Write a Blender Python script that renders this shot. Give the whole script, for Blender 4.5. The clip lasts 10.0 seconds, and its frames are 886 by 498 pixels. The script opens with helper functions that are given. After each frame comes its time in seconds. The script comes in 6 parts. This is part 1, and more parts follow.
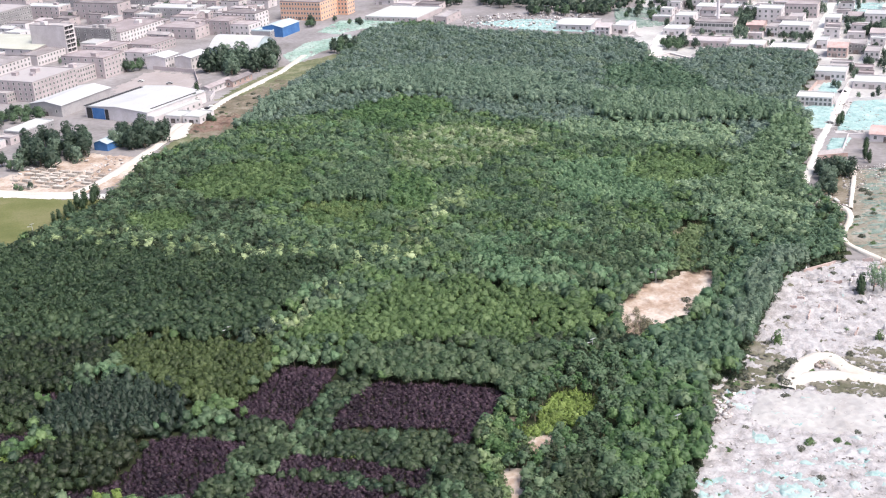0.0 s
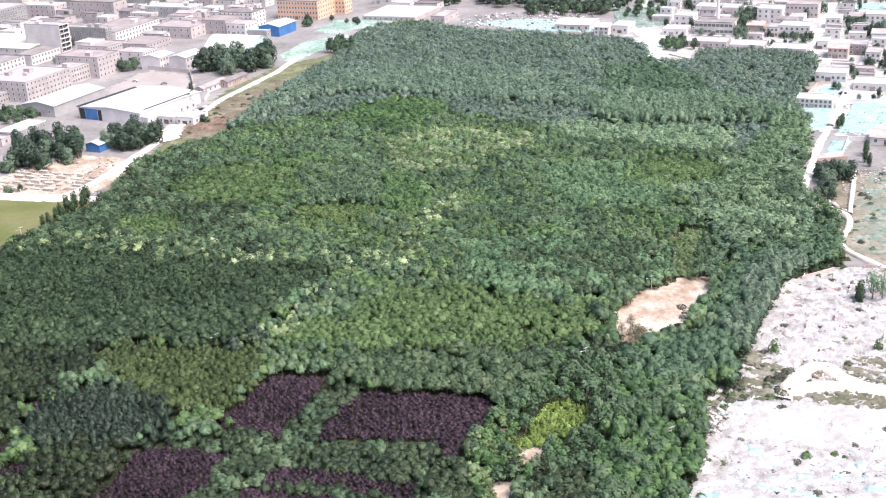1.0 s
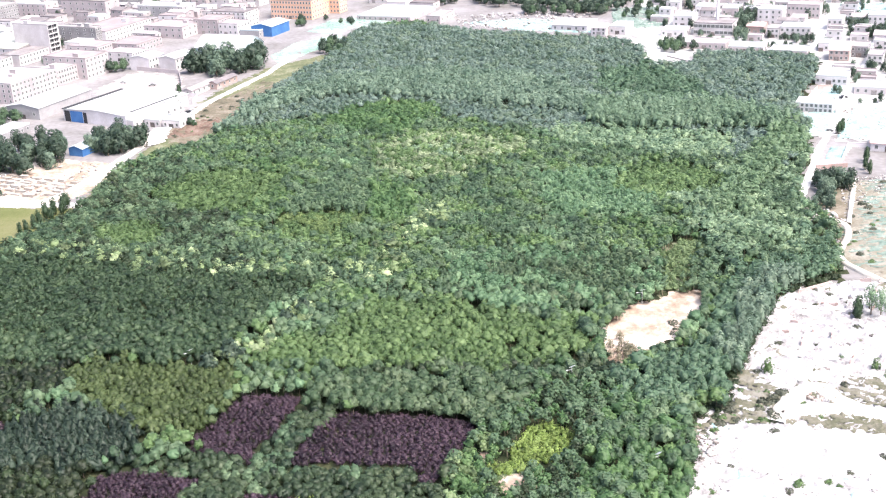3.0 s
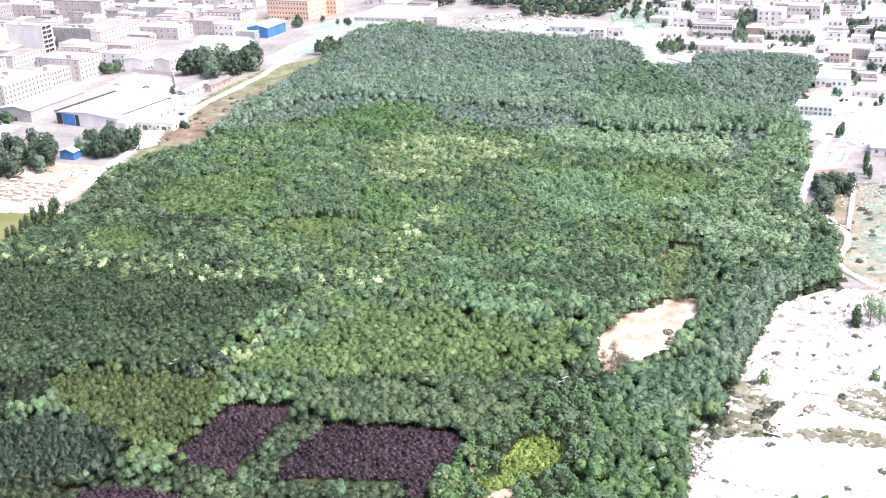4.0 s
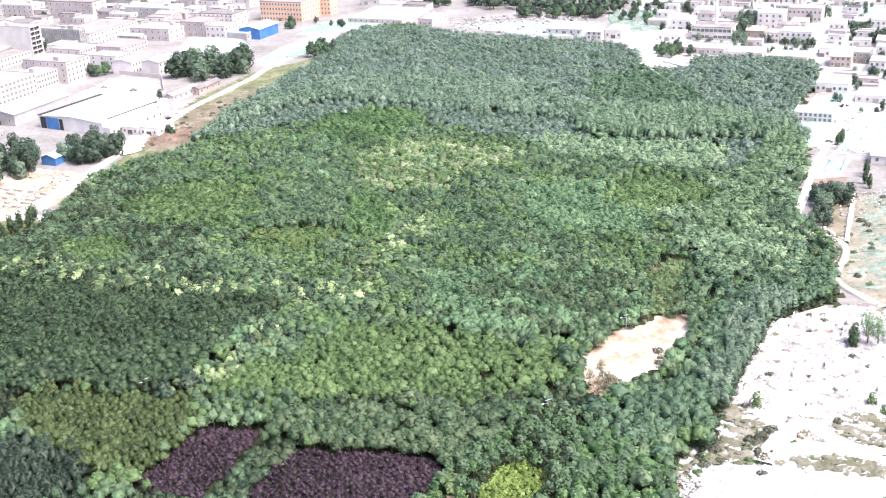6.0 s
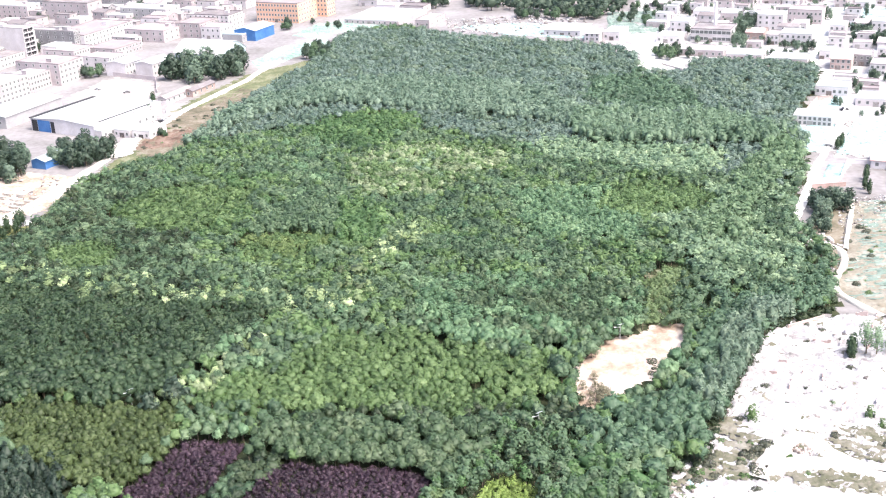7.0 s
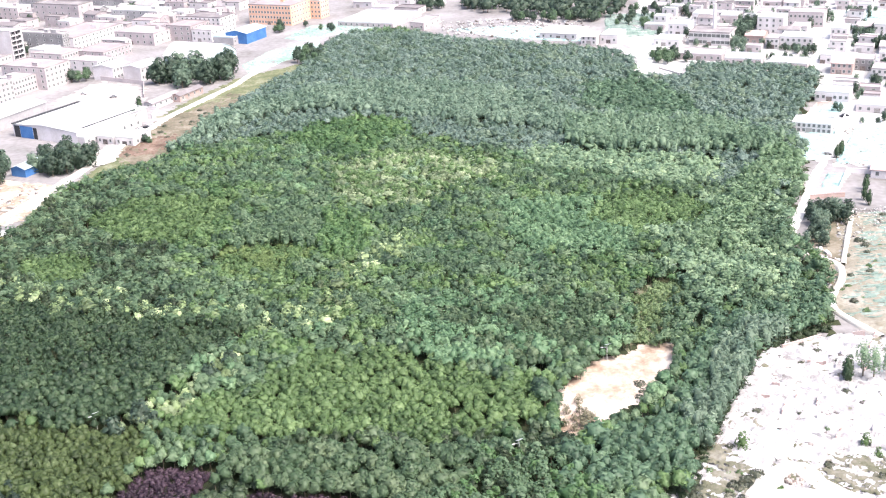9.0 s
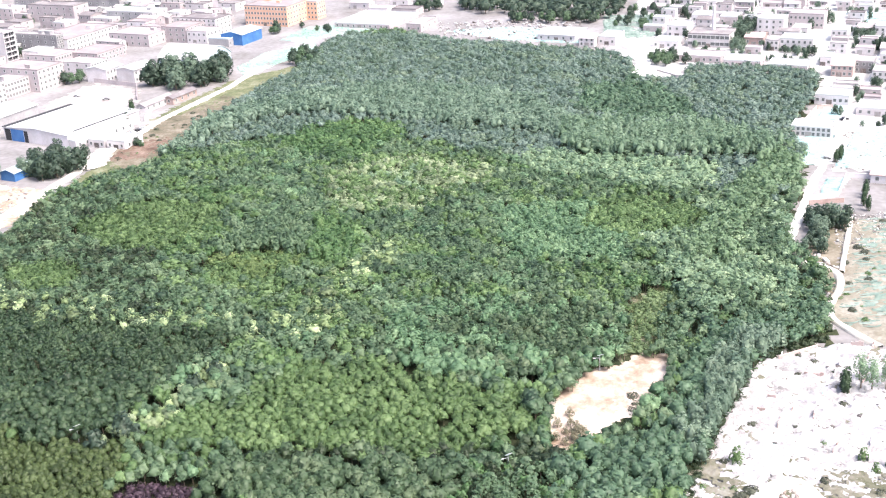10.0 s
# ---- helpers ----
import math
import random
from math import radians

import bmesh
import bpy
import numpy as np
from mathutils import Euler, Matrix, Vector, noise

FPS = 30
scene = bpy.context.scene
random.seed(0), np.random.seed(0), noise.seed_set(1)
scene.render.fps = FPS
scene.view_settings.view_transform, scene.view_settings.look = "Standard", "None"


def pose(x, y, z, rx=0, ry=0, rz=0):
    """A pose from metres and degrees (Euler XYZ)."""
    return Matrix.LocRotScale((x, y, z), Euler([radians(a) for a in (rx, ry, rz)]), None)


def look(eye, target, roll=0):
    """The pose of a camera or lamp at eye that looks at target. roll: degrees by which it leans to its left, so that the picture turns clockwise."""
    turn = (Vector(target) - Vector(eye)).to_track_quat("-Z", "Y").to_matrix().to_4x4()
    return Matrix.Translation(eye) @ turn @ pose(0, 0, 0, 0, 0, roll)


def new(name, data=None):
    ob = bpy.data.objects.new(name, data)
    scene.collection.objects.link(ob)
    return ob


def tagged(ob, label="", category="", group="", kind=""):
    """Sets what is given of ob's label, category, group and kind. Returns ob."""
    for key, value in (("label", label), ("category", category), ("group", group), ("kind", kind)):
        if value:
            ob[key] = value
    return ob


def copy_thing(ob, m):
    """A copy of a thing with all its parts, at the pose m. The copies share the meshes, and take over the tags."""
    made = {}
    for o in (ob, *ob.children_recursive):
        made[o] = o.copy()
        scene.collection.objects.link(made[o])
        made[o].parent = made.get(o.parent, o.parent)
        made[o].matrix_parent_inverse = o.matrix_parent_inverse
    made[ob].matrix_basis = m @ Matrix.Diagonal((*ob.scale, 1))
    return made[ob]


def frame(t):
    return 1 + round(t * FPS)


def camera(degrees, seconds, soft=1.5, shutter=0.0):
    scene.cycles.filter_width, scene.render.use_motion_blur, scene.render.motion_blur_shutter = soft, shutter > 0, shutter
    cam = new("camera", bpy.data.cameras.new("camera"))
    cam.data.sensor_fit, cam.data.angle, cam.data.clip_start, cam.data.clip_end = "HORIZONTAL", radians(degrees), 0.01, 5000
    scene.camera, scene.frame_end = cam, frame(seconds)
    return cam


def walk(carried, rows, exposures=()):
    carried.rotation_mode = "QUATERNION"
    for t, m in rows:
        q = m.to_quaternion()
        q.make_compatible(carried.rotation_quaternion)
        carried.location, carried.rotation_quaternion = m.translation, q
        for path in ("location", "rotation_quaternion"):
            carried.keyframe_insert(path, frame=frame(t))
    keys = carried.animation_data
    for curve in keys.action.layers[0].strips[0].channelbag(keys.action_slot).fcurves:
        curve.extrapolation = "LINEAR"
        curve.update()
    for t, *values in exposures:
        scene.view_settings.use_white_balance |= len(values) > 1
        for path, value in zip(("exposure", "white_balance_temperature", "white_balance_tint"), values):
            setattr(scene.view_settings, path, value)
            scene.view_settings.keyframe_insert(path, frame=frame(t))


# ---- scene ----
# The camera: a drone that glides level over the plantation
cam = camera(40.9, 10.0, soft=1.15)
PATH = [
    (0, (0.00, 0.00, 165.04), (0.00, 93.17, 128.71), -3.23),
    (0.5, (1.75, 3.51, 165.08), (1.65, 96.63, 128.64), -3.19),
    (1, (3.53, 7.06, 165.10), (3.35, 100.15, 128.59), -3.17),
    (1.5, (5.29, 10.60, 165.07), (5.01, 103.65, 128.45), -3.16),
    (2, (7.07, 14.16, 164.99), (6.71, 107.19, 128.32), -3.14),
    (2.5, (8.83, 17.70, 164.88), (8.36, 110.71, 128.14), -3.13),
    (4, (14.18, 28.48, 164.53), (13.44, 121.45, 127.72), -3.12),
    (4.5, (15.91, 32.04, 164.37), (15.05, 124.99, 127.52), -3.11),
    (5, (17.64, 35.61, 164.22), (16.73, 128.57, 127.36), -3.10),
    (5.5, (19.35, 39.15, 164.06), (18.35, 132.09, 127.15), -3.08),
    (7, (24.63, 49.92, 163.61), (23.38, 142.83, 126.65), -3.04),
    (7.5, (26.51, 53.59, 163.46), (25.13, 146.48, 126.46), -3.05),
    (8, (28.43, 57.30, 163.33), (26.95, 150.19, 126.33), -3.05),
    (8.5, (30.30, 60.98, 163.20), (28.69, 153.86, 126.17), -3.07),
    (9, (32.19, 64.67, 163.08), (30.48, 157.54, 126.04), -3.10),
    (9.5, (34.07, 68.34, 162.96), (32.24, 161.19, 125.88), -3.12),
    (10, (35.96, 72.05, 162.88), (34.03, 164.90, 125.79), -3.13),
]
EXPOSURES = [(0, 0.82), (1, 1.12), (2.5, 1.46), (4, 1.58), (5.5, 1.6), (7, 1.58), (10, 1.54)]
walk(cam, [(t, look(eye, target, roll)) for t, eye, target, roll in PATH], EXPOSURES)

# Light: a bright overcast sky with a broad, soft sun high behind the camera
world = bpy.data.worlds.new("overcast_sky")
scene.world = world
world.use_nodes = True
sky = world.node_tree.nodes.new("ShaderNodeTexSky")
sky.sky_type, sky.sun_disc = "NISHITA", False
sky.sun_elevation, sky.sun_rotation = radians(58), radians(128)
sky.dust_density, sky.air_density, sky.ozone_density = 5.0, 0.85, 1.0
world.node_tree.links.new(sky.outputs[0], world.node_tree.nodes["Background"].inputs[0])
world.node_tree.nodes["Background"].inputs[1].default_value = 0.15
sun = new("sun", bpy.data.lights.new("sun", "SUN"))
sun.data.energy, sun.data.angle, sun.data.color = 1.75, radians(25), (1.0, 0.98, 0.93)
sun.matrix_world = look((0, 0, 0), (math.sin(radians(128)) * -0.53, math.cos(radians(128)) * -0.53, -0.848))


# ---- materials ----
def nodes_of(name, rough=0.85, spec=0.2):
    m = bpy.data.materials.new(name)
    m.use_nodes = True
    b = m.node_tree.nodes["Principled BSDF"]
    b.inputs["Roughness"].default_value = rough
    b.inputs["Specular IOR Level"].default_value = spec
    return m, m.node_tree.nodes, m.node_tree.links, b


def ramp_of(nodes, stops):
    r = nodes.new("ShaderNodeValToRGB")
    while len(r.color_ramp.elements) < len(stops):
        r.color_ramp.elements.new(0.5)
    for e, (at, c) in zip(r.color_ramp.elements, stops):
        e.position, e.color = at, (*c, 1)
    return r


def surface(name, stops, scale=0.2, fine=2.5, rough=0.85, bump=0.15, detail=6, metal=0.0, random_tint=0.0, island=False):
    """A worn surface: a broad stain noise and a finer grain set the colour, the grain the relief."""
    m, nodes, links, b = nodes_of(name, rough)
    b.inputs["Metallic"].default_value = metal
    place = nodes.new("ShaderNodeNewGeometry")
    big, small, mix = nodes.new("ShaderNodeTexNoise"), nodes.new("ShaderNodeTexNoise"), nodes.new("ShaderNodeMath")
    big.inputs["Scale"].default_value, big.inputs["Detail"].default_value = scale, detail
    small.inputs["Scale"].default_value, small.inputs["Detail"].default_value = fine, 4
    for n in (big, small):
        links.new(place.outputs["Position"], n.inputs["Vector"])
    mix.operation = "MULTIPLY_ADD"
    links.new(small.outputs["Fac"], mix.inputs[0])
    mix.inputs[1].default_value = 0.5
    links.new(big.outputs["Fac"], mix.inputs[2])
    value = mix
    if random_tint or island:
        source = place.outputs["Random Per Island"] if island else nodes.new("ShaderNodeObjectInfo").outputs["Random"]
        more = nodes.new("ShaderNodeMath")
        more.operation = "MULTIPLY_ADD"
        links.new(source, more.inputs[0])
        more.inputs[1].default_value = random_tint or 0.8
        links.new(mix.outputs[0], more.inputs[2])
        value = nodes.new("ShaderNodeMath")
        value.operation = "SUBTRACT"
        links.new(more.outputs[0], value.inputs[0])
        value.inputs[1].default_value = (random_tint or 0.8) / 2
    ramp = ramp_of(nodes, [(0.45 + 0.6 * at, c) for at, c in stops])
    links.new(value.outputs[0], ramp.inputs[0])
    links.new(ramp.outputs[0], b.inputs["Base Color"])
    if bump:
        bp = nodes.new("ShaderNodeBump")
        bp.inputs["Strength"].default_value, bp.inputs["Distance"].default_value = bump, 0.2
        links.new(small.outputs["Fac"], bp.inputs["Height"])
        links.new(bp.outputs[0], b.inputs["Normal"])
    return m


def leaf_material(name, dark, mid, light, spread=1.0):
    """Foliage: every tree has its own tint, every clump varies about it; thin leaves let some light through."""
    m, nodes, links, b = nodes_of(name, 0.55, 0.5)
    place = nodes.new("ShaderNodeNewGeometry")
    tint, add, grain = nodes.new("ShaderNodeAttribute"), nodes.new("ShaderNodeMath"), nodes.new("ShaderNodeTexNoise")
    tint.attribute_name = "tint"
    add.operation = "MULTIPLY_ADD"
    links.new(place.outputs["Random Per Island"], add.inputs[0])
    add.inputs[1].default_value = 0.07 * spread
    links.new(tint.outputs["Fac"], add.inputs[2])
    grain.inputs["Scale"].default_value, grain.inputs["Detail"].default_value = 1.6, 3
    links.new(place.outputs["Position"], grain.inputs["Vector"])
    more = nodes.new("ShaderNodeMath")
    more.operation = "MULTIPLY_ADD"
    links.new(grain.outputs["Fac"], more.inputs[0])
    more.inputs[1].default_value = 0.12
    links.new(add.outputs[0], more.inputs[2])
    ramp = ramp_of(nodes, [(0.12, dark), (0.52, mid), (0.86, light)])
    links.new(more.outputs[0], ramp.inputs[0])
    links.new(ramp.outputs[0], b.inputs["Base Color"])
    through_leaf, both = nodes.new("ShaderNodeBsdfTranslucent"), nodes.new("ShaderNodeMixShader")
    links.new(ramp.outputs[0], through_leaf.inputs["Color"])
    both.inputs[0].default_value = 0.36
    links.new(b.outputs[0], both.inputs[1])
    links.new(through_leaf.outputs[0], both.inputs[2])
    links.new(both.outputs[0], nodes["Material Output"].inputs["Surface"])
    return m


PALE_SOIL = surface("pale_dusty_soil", [(0, (0.127, 0.113, 0.104)), (0.3, (0.195, 0.182, 0.184)), (0.6, (0.251, 0.234, 0.242)), (1, (0.314, 0.300, 0.310))], 0.035, 0.35)
FOREST_SOIL = surface("forest_floor", [(0, (0.017, 0.022, 0.011)), (0.6, (0.030, 0.039, 0.019)), (1, (0.064, 0.064, 0.034))], 0.1, 1.5)
GRASS = surface("dry_grass_field", [(0, (0.074, 0.093, 0.030)), (0.5, (0.128, 0.136, 0.053)), (1, (0.181, 0.169, 0.092))], 0.05, 1.2)
WASTE = surface("tan_waste_soil", [(0, (0.15, 0.13, 0.1)), (0.5, (0.22, 0.2, 0.165)), (1, (0.32, 0.3, 0.27))], 0.1, 0.8)
VILLAGE_PAVE = surface("pale_village_concrete", [(0, (0.30, 0.285, 0.285)), (0.5, (0.40, 0.39, 0.39)), (1, (0.50, 0.49, 0.49))], 0.06, 0.5)
YARD_EARTH = surface("pinkish_yard_earth", [(0, (0.275, 0.237, 0.233)), (1, (0.370, 0.335, 0.337))], 0.05, 0.6)
WEEDS = surface("brown_weeds_ground", [(0, (0.07, 0.072, 0.044)), (0.5, (0.155, 0.132, 0.1)), (1, (0.26, 0.23, 0.19))], 0.08, 0.7)
GREEN_WEEDS = surface("green_weeds_ground", [(0, (0.064, 0.081, 0.041)), (0.5, (0.136, 0.144, 0.081)), (1, (0.246, 0.243, 0.178))], 0.1, 0.7)
RED_WEEDS = surface("reddish_brown_weeds", [(0, (0.075, 0.05, 0.038)), (0.5, (0.15, 0.10, 0.08)), (1, (0.25, 0.19, 0.16))], 0.12, 0.9)
DRY_WEEDS = surface("dry_weeds_and_dust", [(0, (0.05, 0.062, 0.034)), (0.3, (0.105, 0.105, 0.072)), (0.6, (0.17, 0.158, 0.128)), (1, (0.24, 0.23, 0.21))], 0.12, 0.9)
DIRT_ROAD = surface("dirt_road", [(0, (0.44, 0.395, 0.35)), (1, (0.60, 0.57, 0.535))], 0.1, 1.0)
CONCRETE = surface("pale_concrete", [(0, (0.50, 0.48, 0.465)), (1, (0.63, 0.62, 0.61))], 0.07, 1.2)
CLEARING_SOIL = surface("bare_sandy_soil", [(0, (0.20, 0.14, 0.10)), (0.35, (0.33, 0.25, 0.20)), (0.6, (0.44, 0.37, 0.325)), (1, (0.53, 0.48, 0.44))], 0.09, 0.7)
RUBBLE_GROUND = surface("crushed_rubble", [(0, (0.176, 0.165, 0.167)), (0.3, (0.299, 0.283, 0.290)), (0.55, (0.378, 0.365, 0.378)), (1, (0.458, 0.448, 0.466))], 0.22, 1.5, bump=0.9)
RUBBLE_CHUNK = surface("broken_masonry", [(0, (0.15, 0.13, 0.125)), (0.2, (0.30, 0.26, 0.25)), (0.5, (0.45, 0.415, 0.41)), (1, (0.60, 0.58, 0.585))], 0.3, 2, island=True)
NET = surface("cyan_dust_net", [(0, (0.14, 0.21, 0.21)), (0.25, (0.24, 0.365, 0.365)), (0.55, (0.30, 0.425, 0.425)), (1, (0.39, 0.48, 0.48))], 0.16, 1.1, bump=0.4)
WASHED_NET = surface("bleached_cyan_net", [(0, (0.18, 0.31, 0.31)), (0.4, (0.29, 0.40, 0.40)), (1, (0.42, 0.47, 0.48))], 0.15, 1.0, bump=0.4)
PALE_NET = surface("washed_out_dust_net", [(0, (0.15, 0.24, 0.20)), (0.4, (0.24, 0.34, 0.30)), (1, (0.36, 0.42, 0.40))], 0.05, 0.4, bump=0.4)
GREEN_NET = surface("faded_green_dust_net", [(0, (0.101, 0.156, 0.133)), (0.5, (0.180, 0.234, 0.211)), (1, (0.259, 0.296, 0.273))], 0.15, 0.8, bump=0.5)
WHITE_WALL = surface("white_render", [(0, (0.478, 0.436, 0.447)), (0.6, (0.581, 0.542, 0.557)), (1, (0.649, 0.607, 0.633))], 0.15, 1.0, random_tint=0.4)
GREY_WALL = surface("grey_render", [(0, (0.228, 0.219, 0.232)), (1, (0.380, 0.365, 0.377))], 0.15, 1.0, random_tint=0.4)
PINK_WALL = surface("pinkish_grey_render", [(0, (0.330, 0.288, 0.298)), (1, (0.496, 0.436, 0.450))], 0.15, 1.0, random_tint=0.4)
BRICK_WALL = surface("dull_red_brick", [(0, (0.342, 0.240, 0.218)), (1, (0.524, 0.415, 0.393))], 0.2, 2.0, random_tint=0.3)
ORANGE_WALL = surface("orange_render", [(0, (0.62, 0.37, 0.26)), (1, (0.72, 0.47, 0.36))], 0.1, 1.0)
BLUE_SHEET = surface("blue_sheet_metal", [(0, (0.04, 0.12, 0.32)), (1, (0.08, 0.2, 0.44))], 0.2, 1.0, rough=0.45)
PALE_BLUE = surface("pale_blue_roof_sheet", [(0, (0.350, 0.434, 0.490)), (1, (0.462, 0.525, 0.560))], 0.1, 1.0, rough=0.5)
WHITE_ROOF = surface("white_roof_sheet", [(0, (0.414, 0.414, 0.423)), (1, (0.528, 0.528, 0.538))], 0.06, 0.8, rough=0.5, random_tint=0.3)
GREY_ROOF = surface("weathered_flat_roof", [(0, (0.185, 0.164, 0.172)), (0.6, (0.299, 0.274, 0.281)), (1, (0.372, 0.347, 0.359))], 0.12, 1.0, random_tint=0.7)
PINK_ROOF = surface("faded_pink_roof", [(0, (0.262, 0.224, 0.233)), (0.6, (0.363, 0.322, 0.334)), (1, (0.433, 0.396, 0.412))], 0.12, 1.0, random_tint=0.6)
RED_TILE = surface("red_tile_roof", [(0, (0.363, 0.240, 0.228)), (1, (0.506, 0.396, 0.384))], 0.3, 2.0)
YELLOW_ROOF = surface("pale_yellow_roof", [(0, (0.374, 0.374, 0.323)), (1, (0.459, 0.468, 0.425))], 0.05, 0.6)
DOOR_PAINT = surface("faded_door_paint", [(0, (0.1, 0.09, 0.09)), (0.5, (0.22, 0.18, 0.17)), (1, (0.32, 0.3, 0.3))], 1, 4, random_tint=1.0)
DARK_GAP = surface("dark_opening", [(0, (0.03, 0.03, 0.035)), (1, (0.06, 0.06, 0.065))], 1, 4)
# Panes lightened to grey: the low contrast of haze put into the glass colour.
GLASS = surface("dusty_window_glass", [(0, (0.09, 0.095, 0.1)), (1, (0.2, 0.2, 0.205))], 1, 4, rough=0.12, bump=0)
FRAME = surface("white_window_frame", [(0, (0.450, 0.450, 0.450)), (1, (0.562, 0.562, 0.562))], 1, 4)
BARK = surface("grey_brown_bark", [(0, (0.09, 0.07, 0.05)), (1, (0.22, 0.18, 0.14))], 1, 6, island=True)
RUBBLE_SLAB = surface("grey_pink_slabs", [(0, (0.10, 0.09, 0.09)), (0.4, (0.22, 0.195, 0.19)), (0.7, (0.34, 0.30, 0.29)), (1, (0.45, 0.43, 0.43))], 0.3, 2, island=True)
BRICK_HEAP = surface("broken_dull_bricks", [(0, (0.12, 0.1, 0.09)), (0.5, (0.24, 0.19, 0.17)), (1, (0.42, 0.38, 0.36))], 0.3, 2, island=True)
STONE_SLAB = surface("pale_cut_stone", [(0, (0.292, 0.247, 0.218)), (1, (0.496, 0.460, 0.423))], 0.5, 2, random_tint=0.6)
METAL = surface("galvanised_metal", [(0, (0.5, 0.51, 0.52)), (1, (0.68, 0.69, 0.7))], 1, 5, rough=0.4, metal=0.6)
PANEL = surface("solar_panel_glass", [(0, (0.02, 0.03, 0.07)), (1, (0.04, 0.05, 0.1))], 1, 5, rough=0.15)
CAR_PAINT = surface("car_paint", [(0, (0.04, 0.04, 0.05)), (0.5, (0.35, 0.35, 0.36)), (1, (0.75, 0.75, 0.75))], 1, 4, rough=0.3, random_tint=1.2)
RUBBER = surface("tyre_rubber", [(0, (0.02, 0.02, 0.02)), (1, (0.04, 0.04, 0.04))], 1, 5)

